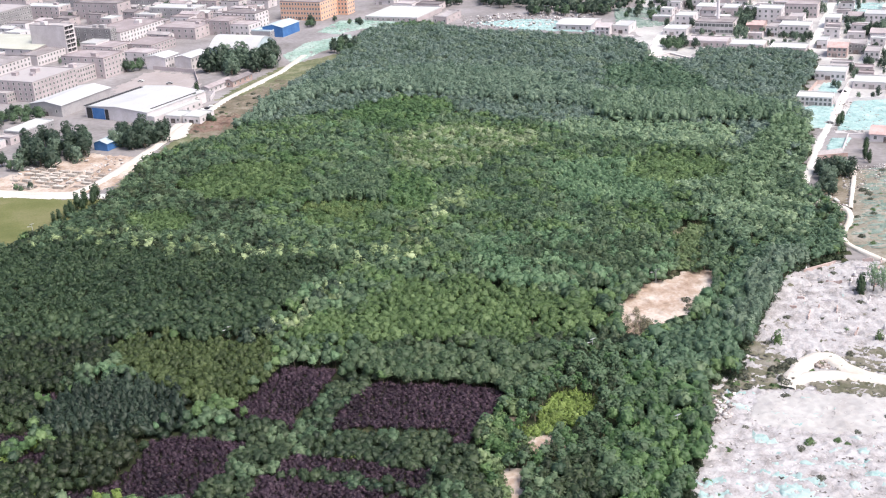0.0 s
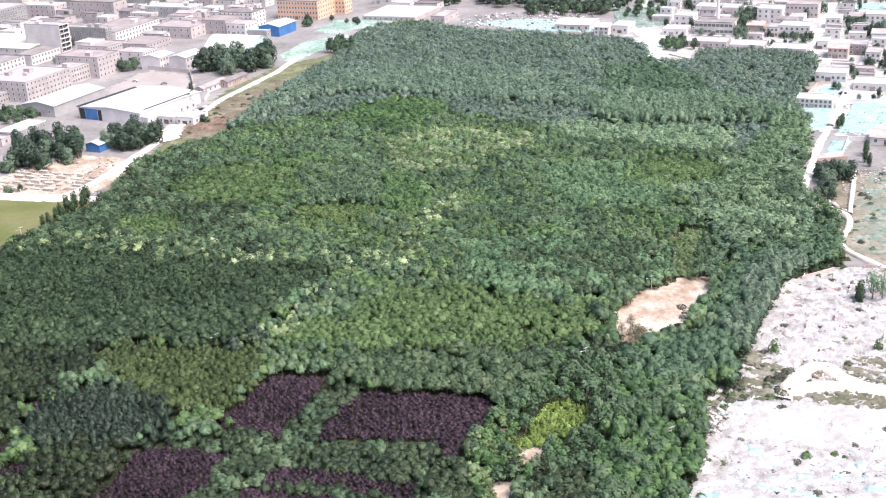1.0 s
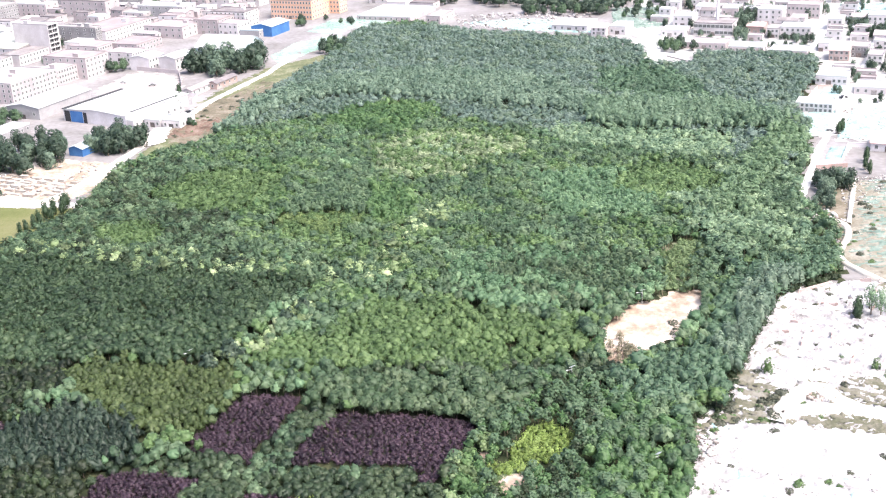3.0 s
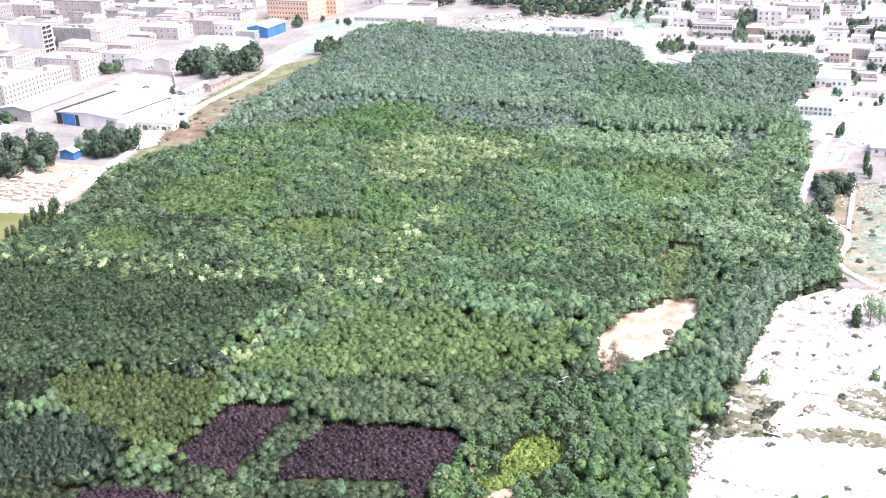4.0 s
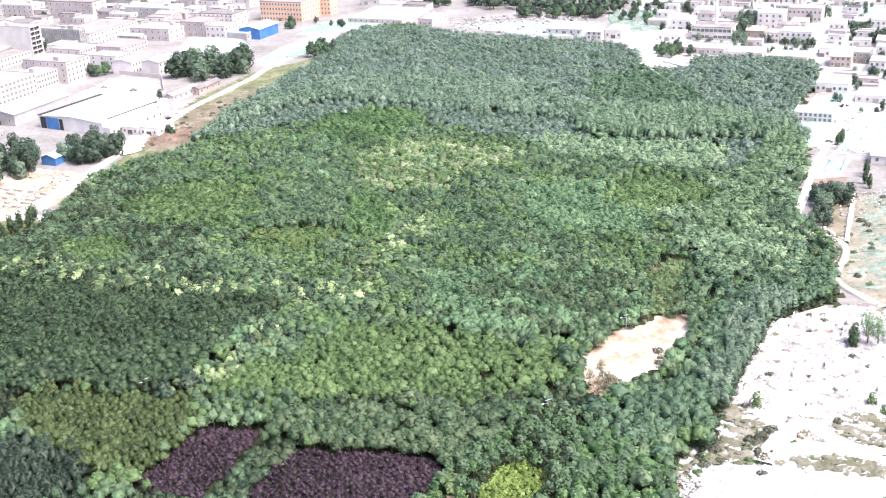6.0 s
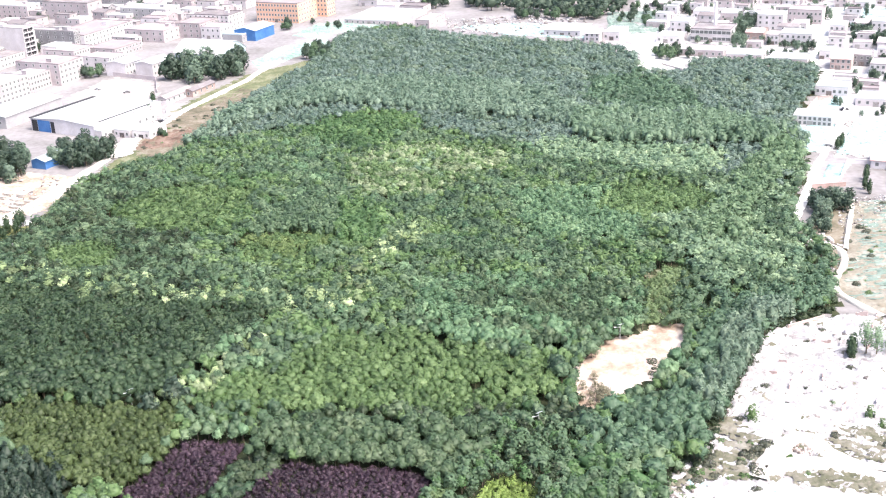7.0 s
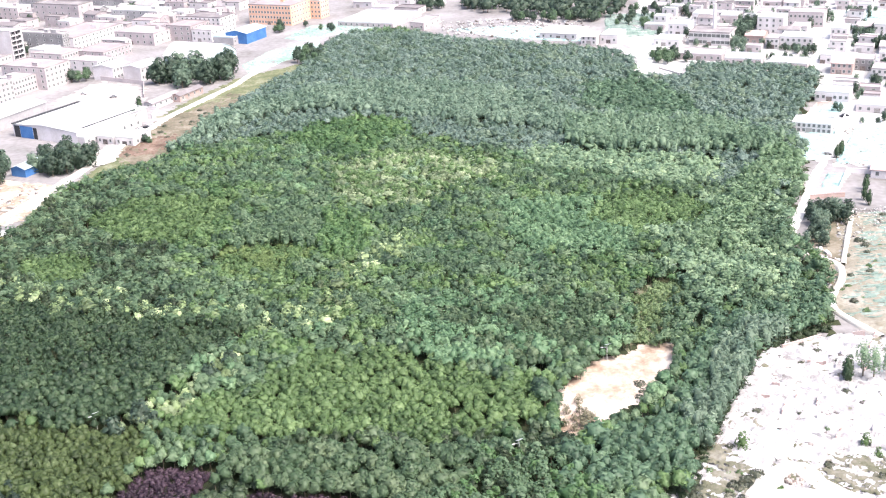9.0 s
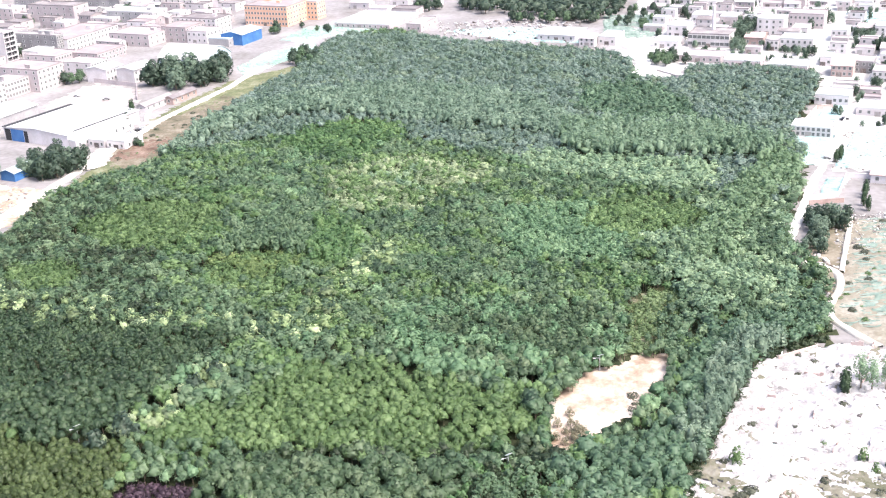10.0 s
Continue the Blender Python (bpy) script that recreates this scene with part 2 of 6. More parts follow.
LEAF = {
    "green": leaf_material("mid_green_leaves", (0.043, 0.081, 0.047), (0.101, 0.166, 0.090), (0.186, 0.261, 0.149)),
    "deep": leaf_material("deep_olive_green_leaves", (0.007, 0.013, 0.005), (0.015, 0.027, 0.011), (0.028, 0.044, 0.020)),
    "light": leaf_material("light_yellowish_green_leaves", (0.098, 0.151, 0.087), (0.140, 0.197, 0.117), (0.218, 0.271, 0.176)),
    "bright": leaf_material("fresh_green_leaves", (0.042, 0.088, 0.036), (0.090, 0.173, 0.066), (0.172, 0.272, 0.109)),
    "teal": leaf_material("cool_green_leaves", (0.048, 0.087, 0.044), (0.077, 0.126, 0.065), (0.140, 0.190, 0.104)),
    # Distance haze is put into these leaves: paler, bluer, with lifted darks.
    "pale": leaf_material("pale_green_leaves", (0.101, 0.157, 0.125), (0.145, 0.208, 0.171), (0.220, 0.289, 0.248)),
    "dark": leaf_material("dark_green_leaves", (0.026, 0.049, 0.024), (0.049, 0.088, 0.043), (0.090, 0.138, 0.068)),
    "yellow_green": leaf_material("yellow_green_leaves", (0.051, 0.094, 0.034), (0.103, 0.171, 0.062), (0.182, 0.268, 0.114)),
    "olive": leaf_material("olive_leaves", (0.061, 0.109, 0.040), (0.122, 0.202, 0.077), (0.214, 0.311, 0.139)),
    "purple": leaf_material("purple_plum_leaves", (0.023, 0.012, 0.021), (0.051, 0.028, 0.045), (0.097, 0.059, 0.085)),
    "gold": leaf_material("golden_yellow_leaves", (0.114, 0.160, 0.038), (0.222, 0.314, 0.081), (0.370, 0.473, 0.162)),
    "cream": leaf_material("cream_blossom_leaves", (0.107, 0.142, 0.071), (0.278, 0.366, 0.174), (0.538, 0.621, 0.366)),
    "spruce": leaf_material("blue_green_needles", (0.016, 0.029, 0.020), (0.030, 0.053, 0.036), (0.055, 0.087, 0.061)),
    # Poplar grey-green with distance haze put in, the darks raised most.
    "poplar": leaf_material("grey_green_poplar_leaves", (0.107, 0.174, 0.123), (0.155, 0.226, 0.163), (0.229, 0.311, 0.232)),
    "willow": leaf_material("grey_green_willow_leaves", (0.097, 0.158, 0.109), (0.144, 0.205, 0.148), (0.242, 0.317, 0.228)),
    "bush": leaf_material("dusty_shrub_leaves", (0.050, 0.058, 0.042), (0.108, 0.118, 0.085), (0.188, 0.192, 0.154)),
    "moss": leaf_material("dull_mid_green_leaves", (0.018, 0.032, 0.014), (0.039, 0.063, 0.029), (0.072, 0.101, 0.050)),
    # Sage leaves for the right and far stands, haze lifted into their darks.
    "sage": leaf_material("dusty_sage_green_leaves", (0.122, 0.207, 0.130), (0.198, 0.289, 0.177), (0.356, 0.457, 0.284)),
    "grey": leaf_material("dull_grey_green_leaves", (0.029, 0.048, 0.035), (0.056, 0.090, 0.061), (0.098, 0.138, 0.096)),
    "straw": leaf_material("dry_straw_coloured_leaves", (0.106, 0.096, 0.062), (0.213, 0.199, 0.132), (0.319, 0.295, 0.216)),
    "weedy": leaf_material("yellowish_weed_leaves", (0.085, 0.131, 0.053), (0.150, 0.218, 0.097), (0.228, 0.303, 0.153)),
    "yellow_olive": leaf_material("yellowish_olive_leaves", (0.038, 0.060, 0.020), (0.072, 0.105, 0.035), (0.121, 0.164, 0.068)),
    "straw_green": leaf_material("straw_tinted_green_leaves", (0.085, 0.135, 0.045), (0.150, 0.215, 0.078), (0.230, 0.300, 0.128)),
    "pale_cream": leaf_material("faded_blossom_leaves", (0.122, 0.164, 0.094), (0.247, 0.309, 0.175), (0.413, 0.473, 0.299)),
    "dusky": leaf_material("dusky_blue_green_leaves", (0.057, 0.105, 0.063), (0.092, 0.161, 0.096), (0.153, 0.242, 0.147)),
    "poplar_light": leaf_material("light_poplar_leaves", (0.095, 0.158, 0.100), (0.141, 0.218, 0.138), (0.207, 0.292, 0.197)),
    "bright_poplar": leaf_material("fresh_poplar_leaves", (0.089, 0.153, 0.082), (0.143, 0.223, 0.122), (0.222, 0.315, 0.186)),
    # Leaves for the far stand: distance haze mixed into both greens.
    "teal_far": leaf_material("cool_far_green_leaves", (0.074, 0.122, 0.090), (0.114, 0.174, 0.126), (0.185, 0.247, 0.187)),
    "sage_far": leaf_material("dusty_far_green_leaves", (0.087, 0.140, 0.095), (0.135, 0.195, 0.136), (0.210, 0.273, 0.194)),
    "dull_olive": leaf_material("dull_olive_leaves", (0.020, 0.036, 0.014), (0.041, 0.066, 0.027), (0.071, 0.103, 0.050)),
    "hedge": leaf_material("full_green_leaves", (0.021, 0.038, 0.021), (0.048, 0.078, 0.039), (0.091, 0.124, 0.065)),
    # moss leaves at about 0.6, the darker foreground put into the leaf colour
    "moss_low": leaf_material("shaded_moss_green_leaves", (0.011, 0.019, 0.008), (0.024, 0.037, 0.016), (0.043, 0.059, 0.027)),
    # teal lightened for the middle distance, its haze put into the colour
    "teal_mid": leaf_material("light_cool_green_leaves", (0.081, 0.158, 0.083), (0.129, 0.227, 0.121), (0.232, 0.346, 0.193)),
}


# ---- mesh helpers ----
def mesh_of(name, verts, faces, mats, index=None, smooth=False):
    me = bpy.data.meshes.new(name)
    me.from_pydata([tuple(v) for v in verts], [], [tuple(f) for f in faces])
    for m in mats:
        me.materials.append(m)
    if index is not None:
        me.polygons.foreach_set("material_index", np.asarray(index, np.int32))
    if smooth:
        me.polygons.foreach_set("use_smooth", np.ones(len(me.polygons), bool))
    me.update()
    return me


def fast_mesh(name, verts, faces, mats, index=None, tint=None, normals=None):
    """A large mesh from arrays; all faces have the same number of corners, or come as a list of such arrays."""
    faces = faces if isinstance(faces, list) else [faces]
    me = bpy.data.meshes.new(name)
    me.vertices.add(len(verts))
    me.vertices.foreach_set("co", np.asarray(verts, np.float32).ravel())
    corners = np.concatenate([f.ravel() for f in faces]).astype(np.int32)
    sizes = np.concatenate([np.full(len(f), f.shape[1]) for f in faces])
    me.loops.add(len(corners))
    me.loops.foreach_set("vertex_index", corners)
    me.polygons.add(len(sizes))
    me.polygons.foreach_set("loop_start", (np.cumsum(sizes) - sizes).astype(np.int32))
    for m in mats:
        me.materials.append(m)
    if index is not None:
        me.polygons.foreach_set("material_index", np.asarray(index, np.int32))
    me.update(calc_edges=True)
    if tint is not None:
        me.attributes.new("tint", "FLOAT", "POINT").data.foreach_set("value", np.asarray(tint, np.float32))
    if normals is not None:
        me.attributes.new("custom_normal", "FLOAT_VECTOR", "POINT").data.foreach_set("vector", np.asarray(normals, np.float32).ravel())
        me.polygons.foreach_set("use_smooth", np.ones(len(me.polygons), bool))
        me.update()
    return me


def box(verts, faces, x0, y0, z0, x1, y1, z1):
    n = len(verts)
    verts += [(x0, y0, z0), (x1, y0, z0), (x1, y1, z0), (x0, y1, z0), (x0, y0, z1), (x1, y0, z1), (x1, y1, z1), (x0, y1, z1)]
    faces += [(n, n + 3, n + 2, n + 1), (n + 4, n + 5, n + 6, n + 7), (n, n + 1, n + 5, n + 4), (n + 1, n + 2, n + 6, n + 5), (n + 2, n + 3, n + 7, n + 6), (n + 3, n, n + 4, n + 7)]


def boxes(name, dims, mat):
    v, f = [], []
    for d in dims:
        box(v, f, *d)
    return mesh_of(name, v, f, [mat])


def part(name, me, parent, label="", at=(0, 0, 0), turn=0.0):
    ob = new(name, me)
    ob.parent = parent
    ob.location, ob.rotation_euler = at, (0, 0, turn)
    return tagged(ob, label) if label else ob


def thing(name, label, category, group="", at=(0, 0, 0), turn=0.0, kind="", me=None):
    ob = new(name, me)
    ob.location, ob.rotation_euler = at, (0, 0, turn)
    return tagged(ob, label, category, group, kind)


def inside(poly, x, y):
    """Which of the points lie in the polygon."""
    hit = np.zeros(np.shape(x), bool)
    for (ax, ay), (bx, by) in zip(poly, poly[1:] + poly[:1]):
        if ay != by:
            hit ^= ((ay > y) != (by > y)) & (x < (bx - ax) * (y - ay) / (by - ay) + ax)
    return hit


WAVES = np.random.RandomState(5).uniform(-1, 1, (24, 3))


def wobble(x, y, size):
    """A smooth uneven height or tint, about -1 to 1, with features of that many metres."""
    out = 0
    for n, (a, b, c) in enumerate(WAVES):
        k = 2 * math.pi / size * (0.5 + 1.5 * n / 24)
        out = out + np.sin(k * (a * x + b * y) * 1.4 + 9 * c + n)
    return out / 5.0


def patch(name, poly, step, mat, z, relief=0.0, size=6.0, ragged=0.0, label="", category="ground", kind="structure", holes=()):
    """A sheet of ground with uneven edges and relief, over a stretch of the plan."""
    xs, ys = [p[0] for p in poly], [p[1] for p in poly]
    gx, gy = np.meshgrid(np.arange(min(xs) - step, max(xs) + step, step), np.arange(min(ys) - step, max(ys) + step, step))
    jx, jy = gx + 0.35 * step * wobble(gx + 31, gy, step * 5), gy + 0.35 * step * wobble(gx, gy + 77, step * 5)
    cx, cy = gx[:-1, :-1] + step / 2, gy[:-1, :-1] + step / 2
    keep = inside(poly, cx + 0.8 * step * wobble(cx, cy, 9), cy + 0.8 * step * wobble(cy, cx, 9))
    if ragged:
        keep &= wobble(cx + 13, cy - 7, size * 2.2) + 0.6 * wobble(cx, cy, size * 0.7) < ragged
    for h in holes:
        keep &= ~inside(h, cx, cy)
    gz = z + relief * (0.5 + 0.5 * wobble(gx, gy, size) + 0.35 * wobble(gy, gx, size / 3)).clip(0, 2)
    ids = np.arange(gx.size).reshape(gx.shape)
    quads = np.stack([ids[:-1, :-1], ids[:-1, 1:], ids[1:, 1:], ids[1:, :-1]], -1)[keep]
    full = np.zeros(gx.size, int)
    np.add.at(full, quads.ravel(), 1)
    gz = np.where(full.reshape(gx.shape) < 4, z if z > 0.35 else 0.04, gz)
    used, flat = np.unique(quads, return_inverse=True)
    verts = np.stack([jx.ravel(), jy.ravel(), gz.ravel()], -1)[used]
    me = fast_mesh(name, verts, flat.reshape(-1, 4), [mat])
    me.polygons.foreach_set("use_smooth", np.ones(len(me.polygons), bool))
    return tagged(new(name, me), label, category, "", kind)


def ribbon(name, line, width, mat, z, label, category="road"):
    """A road along a line, with slightly uneven edges."""
    pts = []
    for (ax, ay), (bx, by) in zip(line, line[1:]):
        n = max(2, int(math.hypot(bx - ax, by - ay) / 3))
        pts += [(ax + (bx - ax) * i / n, ay + (by - ay) * i / n) for i in range(n)]
    pts = np.array(pts + [line[-1]], float)
    for _ in range(4):
        pts[1:-1] = (pts[:-2] + 2 * pts[1:-1] + pts[2:]) / 4
    d = np.gradient(pts, axis=0)
    d /= np.linalg.norm(d, axis=1)[:, None]
    side = np.stack([-d[:, 1], d[:, 0]], 1)
    rows = []
    for k in (-0.64, -0.5, -0.17, 0.17, 0.5, 0.64):
        w = width * (1 + 0.18 * wobble(pts[:, 0] + 40 * k, pts[:, 1], 14))[:, None]
        rows.append(np.c_[pts + side * w * k, np.full(len(pts), z + 0.05 * (0.5 - abs(k)) if abs(k) < 0.6 else -0.1)])
    n = len(pts)
    quads = [(r * n + i, (r + 1) * n + i, (r + 1) * n + i + 1, r * n + i + 1)[::-1] for r in range(5) for i in range(n - 1)]
    return tagged(new(name, mesh_of(name, np.concatenate(rows), quads, [mat], smooth=True)), label, category, "", "structure")


# ---- ground ----
GROUND = new("ground", boxes("ground", [(-2400, -600, -2.0, 2400, 4200, 0.0)], PALE_SOIL))
tagged(GROUND, "pale dusty earth and concrete between the buildings", "ground", "", "structure")

FOREST = [(-230, 440), (-185, 444), (-172, 447), (-165, 460), (-159, 472), (-149, 489), (-144, 503), (-144, 532), (-141, 556), (-133, 571), (-121, 584), (-109, 598), (-100, 621), (-96, 651), (-89, 684), (-81, 711), (-73, 740), (-61, 767), (-57, 800), (-49, 847), (-34, 874), (-1, 876), (15, 851), (39, 829), (91, 800), (126, 778), (136, 755), (132, 709), (157, 703), (167, 730), (196, 724), (232, 705), (218, 665), (193, 610), (185, 592), (187, 573), (173, 526), (156, 484), (151, 462), (155, 440), (152, 419), (146, 400), (142, 390), (130, 386), (119, 379), (109, 360), (99, 341), (93, 328), (88, 314), (81, 303), (74, 299), (70, 288), (71, 281), (67, 271), (61, 255), (54, 236), (45, 200), (-140, 200), (-230, 330)]
CLEARING = [(58, 358), (55, 347), (56, 337), (63, 334), (67, 343), (74, 350), (80, 354), (86, 365), (92, 375), (93, 383), (84, 385), (78, 378), (70, 377)]
patch("forest_floor", FOREST, 3.2, FOREST_SOIL, 0.05, 0.3, 12, label="dark leaf-littered soil under the planted trees")
patch("clearing_ground", [(74 + 1.16 * (x - 74), 360 + 1.14 * (y - 360)) for x, y in CLEARING], 0.8, CLEARING_SOIL, 0.5, 0.5, 7, label="bare trampled sandy soil in a forest clearing")
for outline in ([(20, 280), (29, 282), (30, 273), (20, 270)], [(10, 263), (19, 264), (19, 250), (11, 250)], [(14, 287), (18, 292), (19, 287), (16, 282)]):
    patch("bare_soil", outline, 1.0, CLEARING_SOIL, 0.45, 0.3, 5, label="small bare brown soil patch among shrubs")
patch("grass_field", [(-239, 509), (-201, 520), (-166, 511), (-150, 508), (-148, 497), (-158, 478), (-165, 464), (-173, 452), (-207, 449)], 1.1, GRASS, 0.08, 0.15, 12, label="dry yellow-green mown grass field")
patch("weed_ground", [(-132, 604), (-134, 638), (-128, 674), (-111, 698), (-96, 731), (-78, 712), (-86, 684), (-93, 651), (-97, 621), (-106, 600), (-118, 588)], 1.5, WEEDS, 0.08, 0.6, 7, label="brown weedy waste ground beside the dirt track")
patch("weed_ground", [(-129, 681), (-117, 721), (-98, 764), (-70, 792), (-54, 800), (-58, 767), (-70, 740), (-78, 711), (-96, 700), (-110, 694)], 1.5, GREEN_WEEDS, 0.06, 0.5, 7, label="sparse green weeds on pale earth beside the trees")
patch("weed_ground", [(-131, 610), (-132, 636), (-117, 645), (-108, 651), (-106, 634), (-115, 613)], 1.0, RED_WEEDS, 0.3, 0.6, 5, label="reddish brown weeds beside the dirt road")
patch("road_widening", [(-139, 598), (-131, 604), (-133, 630), (-142, 634), (-147, 617)], 1.0, DIRT_ROAD, 0.5, 0.2, 9, label="wide pale trampled turn of the dirt road")
patch("factory_yard", [(-199, 726), (-185, 776), (-154, 758), (-146, 725), (-159, 702), (-189, 706)], 2.5, YARD_EARTH, 0.05, 0.2, 14, label="bare pinkish earth of a factory yard")
patch("village_ground", [(138, 805), (136, 716), (156, 721), (166, 738), (233, 714), (218, 665), (188, 597), (192, 548), (230, 535), (353, 785), (394, 942), (188, 1017)], 5.0, VILLAGE_PAVE, 0.03, 0.05, 14, label="pale concrete yards and lanes of the village")
patch("stone_yard_ground", [(-224, 538), (-199, 562), (-180, 586), (-148, 572), (-147, 554), (-151, 527), (-166, 515), (-214, 526)], 1.2, CLEARING_SOIL, 0.06, 0.3, 8, label="trampled pinkish soil of the stone yard")
patch("weed_strip", [(88, 426), (97, 432), (105, 428), (97, 405), (86, 381), (81, 383)], 2.0, GREEN_WEEDS, 0.4, 0.4, 6, label="weedy strip with a trodden path among the trees")
patch("weed_verge", [(-150, 517), (-148, 545), (-143, 573), (-136, 600), (-132, 612), (-118, 600), (-108, 610), (-120, 586), (-134, 570), (-143, 552), (-144, 514)], 1.2, GREEN_WEEDS, 0.1, 0.5, 6, label="tan and green weeds between road and trees")
ribbon("concrete_path", [(-225, 529), (-203, 523), (-172, 515), (-146, 512)], 5.0, CONCRETE, 0.32, "pale concrete strip along the grass field", "path")
ribbon("dirt_road", [(-221, 531), (-186, 521), (-166, 516), (-157, 538), (-149, 570), (-140, 605), (-137, 624), (-131, 641), (-122, 683), (-112, 708), (-96, 750), (-86, 795)], 3.6, DIRT_ROAD, 0.85, "pale dirt road along the plantation edge")
ribbon("concrete_road", [(148, 462), (164, 498), (180, 536), (203, 583), (230, 640), (263, 710), (320, 839)], 3.0, CONCRETE, 0.3, "pale concrete village road beside the trees")
ribbon("concrete_road", [(231, 719), (246, 755), (262, 792), (296, 875)], 4.5, CONCRETE, 0.3, "pale concrete village street between houses")
ribbon("dirt_path", [(148, 453), (155, 449), (162, 442), (158, 428), (150, 415), (147, 407), (149, 401), (156, 385)], 2.0, DIRT_ROAD, 0.9, "narrow pale dirt path between weeds")
ribbon("dirt_path", [(181, 491), (170, 462), (162, 441)], 1.6, DIRT_ROAD, 0.95, "narrow pale dirt path from the village")
ribbon("dirt_road", [(95, 298), (101, 308), (108, 317), (114, 317), (114, 308), (118, 303), (128, 297)], 4.6, DIRT_ROAD, 1.2, "pale dirt track curving through rubble")
ribbon("dirt_road", [(98, 302), (102, 303), (108, 305), (114, 303), (124, 298), (140, 291)], 4.6, DIRT_ROAD, 1.2, "wide pale dirt track between rubble plots")
ribbon("dirt_road", [(134, 717), (144, 755), (154, 792), (165, 817)], 7.0, CONCRETE, 0.3, "pale concrete lane into the plantation")
ribbon("dirt_track", [(138, 736), (148, 740), (157, 724)], 5.0, DIRT_ROAD, 0.4, "pale dirt turn beside the plantation")

# Demolished plots beside the trees
RUBBLE_A = [(117, 378), (125, 382), (137, 387), (148, 389), (178, 375), (153, 316), (118, 319), (108, 320), (99, 310), (92, 324), (102, 348)]
RUBBLE_B = [(52, 225), (56, 246), (66, 270), (71, 283), (66, 286), (70, 296), (79, 299), (84, 304), (90, 299), (102, 297), (121, 291), (144, 286), (115, 215)]
RUBBLE_C = [(92, 323), (99, 310), (108, 320), (154, 318), (142, 283), (108, 293), (94, 298), (79, 299), (67, 290), (69, 298), (82, 312)]
patch("rubble_ground", RUBBLE_A, 0.8, RUBBLE_GROUND, 0.05, 1.0, 5, label="pale crushed rubble of pulled-down houses")
patch("rubble_ground", RUBBLE_B, 0.8, RUBBLE_GROUND, 0.05, 0.7, 6, label="white levelled rubble with scraps of netting")
patch("rubble_ground", RUBBLE_C, 0.8, RUBBLE_GROUND, 0.05, 0.8, 6, label="pale rubble strip along the dirt track")
patch("levelled_ground", [(88, 298), (121, 291), (143, 286), (128, 262), (112, 271), (93, 273), (79, 282)], 0.9, VILLAGE_PAVE, 0.34, 0.6, 6, label="pale levelled dust beside the dirt track")
patch("weed_strip", RUBBLE_C, 0.7, DRY_WEEDS, 0.2, 0.8, 6, 0.1, "dry weeds in patches over rubble")
patch("weed_strip", RUBBLE_A, 0.7, DRY_WEEDS, 0.2, 1.0, 5, -1.0, "dry weeds in patches over rubble")
patch("weed_strip", [(102, 302), (110, 301), (124, 295), (142, 288), (140, 283), (121, 290), (103, 295)], 0.7, DRY_WEEDS, 0.6, 0.5, 2.6, 0.9, "green and brown weeds along the track")
patch("weed_strip", [(116, 312), (122, 322), (140, 318), (150, 310), (142, 300), (124, 304)], 0.7, DRY_WEEDS, 0.6, 0.5, 2.6, 0.4, "green and brown weeds between rubble heaps")
patch("weed_strip", [(64, 287), (69, 296), (79, 300), (84, 305), (90, 316), (88, 322), (96, 331), (101, 315), (95, 299), (82, 299)], 0.7, DRY_WEEDS, 0.6, 0.6, 2.6, 0.6, "low green weeds at the tree edge")
patch("weedy_ground", [(178, 492), (224, 483), (180, 380), (157, 387), (150, 401), (148, 410), (160, 436)], 1.6, WASTE, 0.05, 0.7, 6, label="weedy uneven waste ground beside the path")
patch("weedy_ground", [(149, 455), (178, 492), (162, 442), (149, 412), (144, 402), (155, 440)], 1.6, WEEDS, 0.05, 0.6, 6, label="dry weeds and soil around dark trees")


def netting(poly, mat, z, ragged, label, relief=0.45, size=5.0):
    return patch("dust_net", poly, 0.6, mat, z, relief, size, ragged, label, "dust net", "stuff")


netting(RUBBLE_B, WASHED_NET, 0.3, -1.0, "torn cyan dust netting lying over rubble", 0.7, 6.0)
netting([(56, 226), (59, 250), (74, 262), (100, 262), (118, 250), (112, 224)], WASHED_NET, 0.28, -0.1, "bleached cyan netting half buried in rubble", 0.7, 6.0)
netting(RUBBLE_A, NET, 0.2, -1.2, "scraps of cyan dust netting on rubble", 0.6, 3.0)
netting([(185, 596), (208, 598), (190, 557), (180, 557)], NET, 0.25, 3.0, "pale cyan dust netting over a cleared plot")
netting([(218, 602), (258, 603), (235, 546), (193, 551)], NET, 0.25, 1.6, "pale cyan dust netting over cleared ground")
netting([(186, 538), (195, 538), (185, 518), (177, 519)], NET, 0.25, 3.0, "cyan dust netting in a walled plot")
netting([(217, 647), (228, 647), (216, 621), (206, 624)], NET, 0.25, 3.0, "cyan dust netting between village walls")
netting([(-101, 799), (-89, 838), (-58, 862), (-55, 832), (-75, 807), (-91, 768)], PALE_NET, 0.3, 0.9, "pale green dust netting beside the far trees")
netting([(-84, 878), (-70, 919), (-31, 921), (-18, 898), (-51, 881), (-67, 864)], PALE_NET, 0.3, 0.5, "faded green netting over far heaps")
netting([(29, 880), (79, 882), (118, 857), (113, 820), (67, 842)], NET, 0.3, 0.7, "pale netting over cleared far plots")
netting([(140, 906), (179, 898), (168, 831), (129, 822)], GREEN_NET, 0.3, 0.7, "green netting on far cleared ground")
netting([(299, 874), (361, 861), (326, 774), (280, 791)], NET, 0.3, 0.5, "pale cyan netting between far houses")


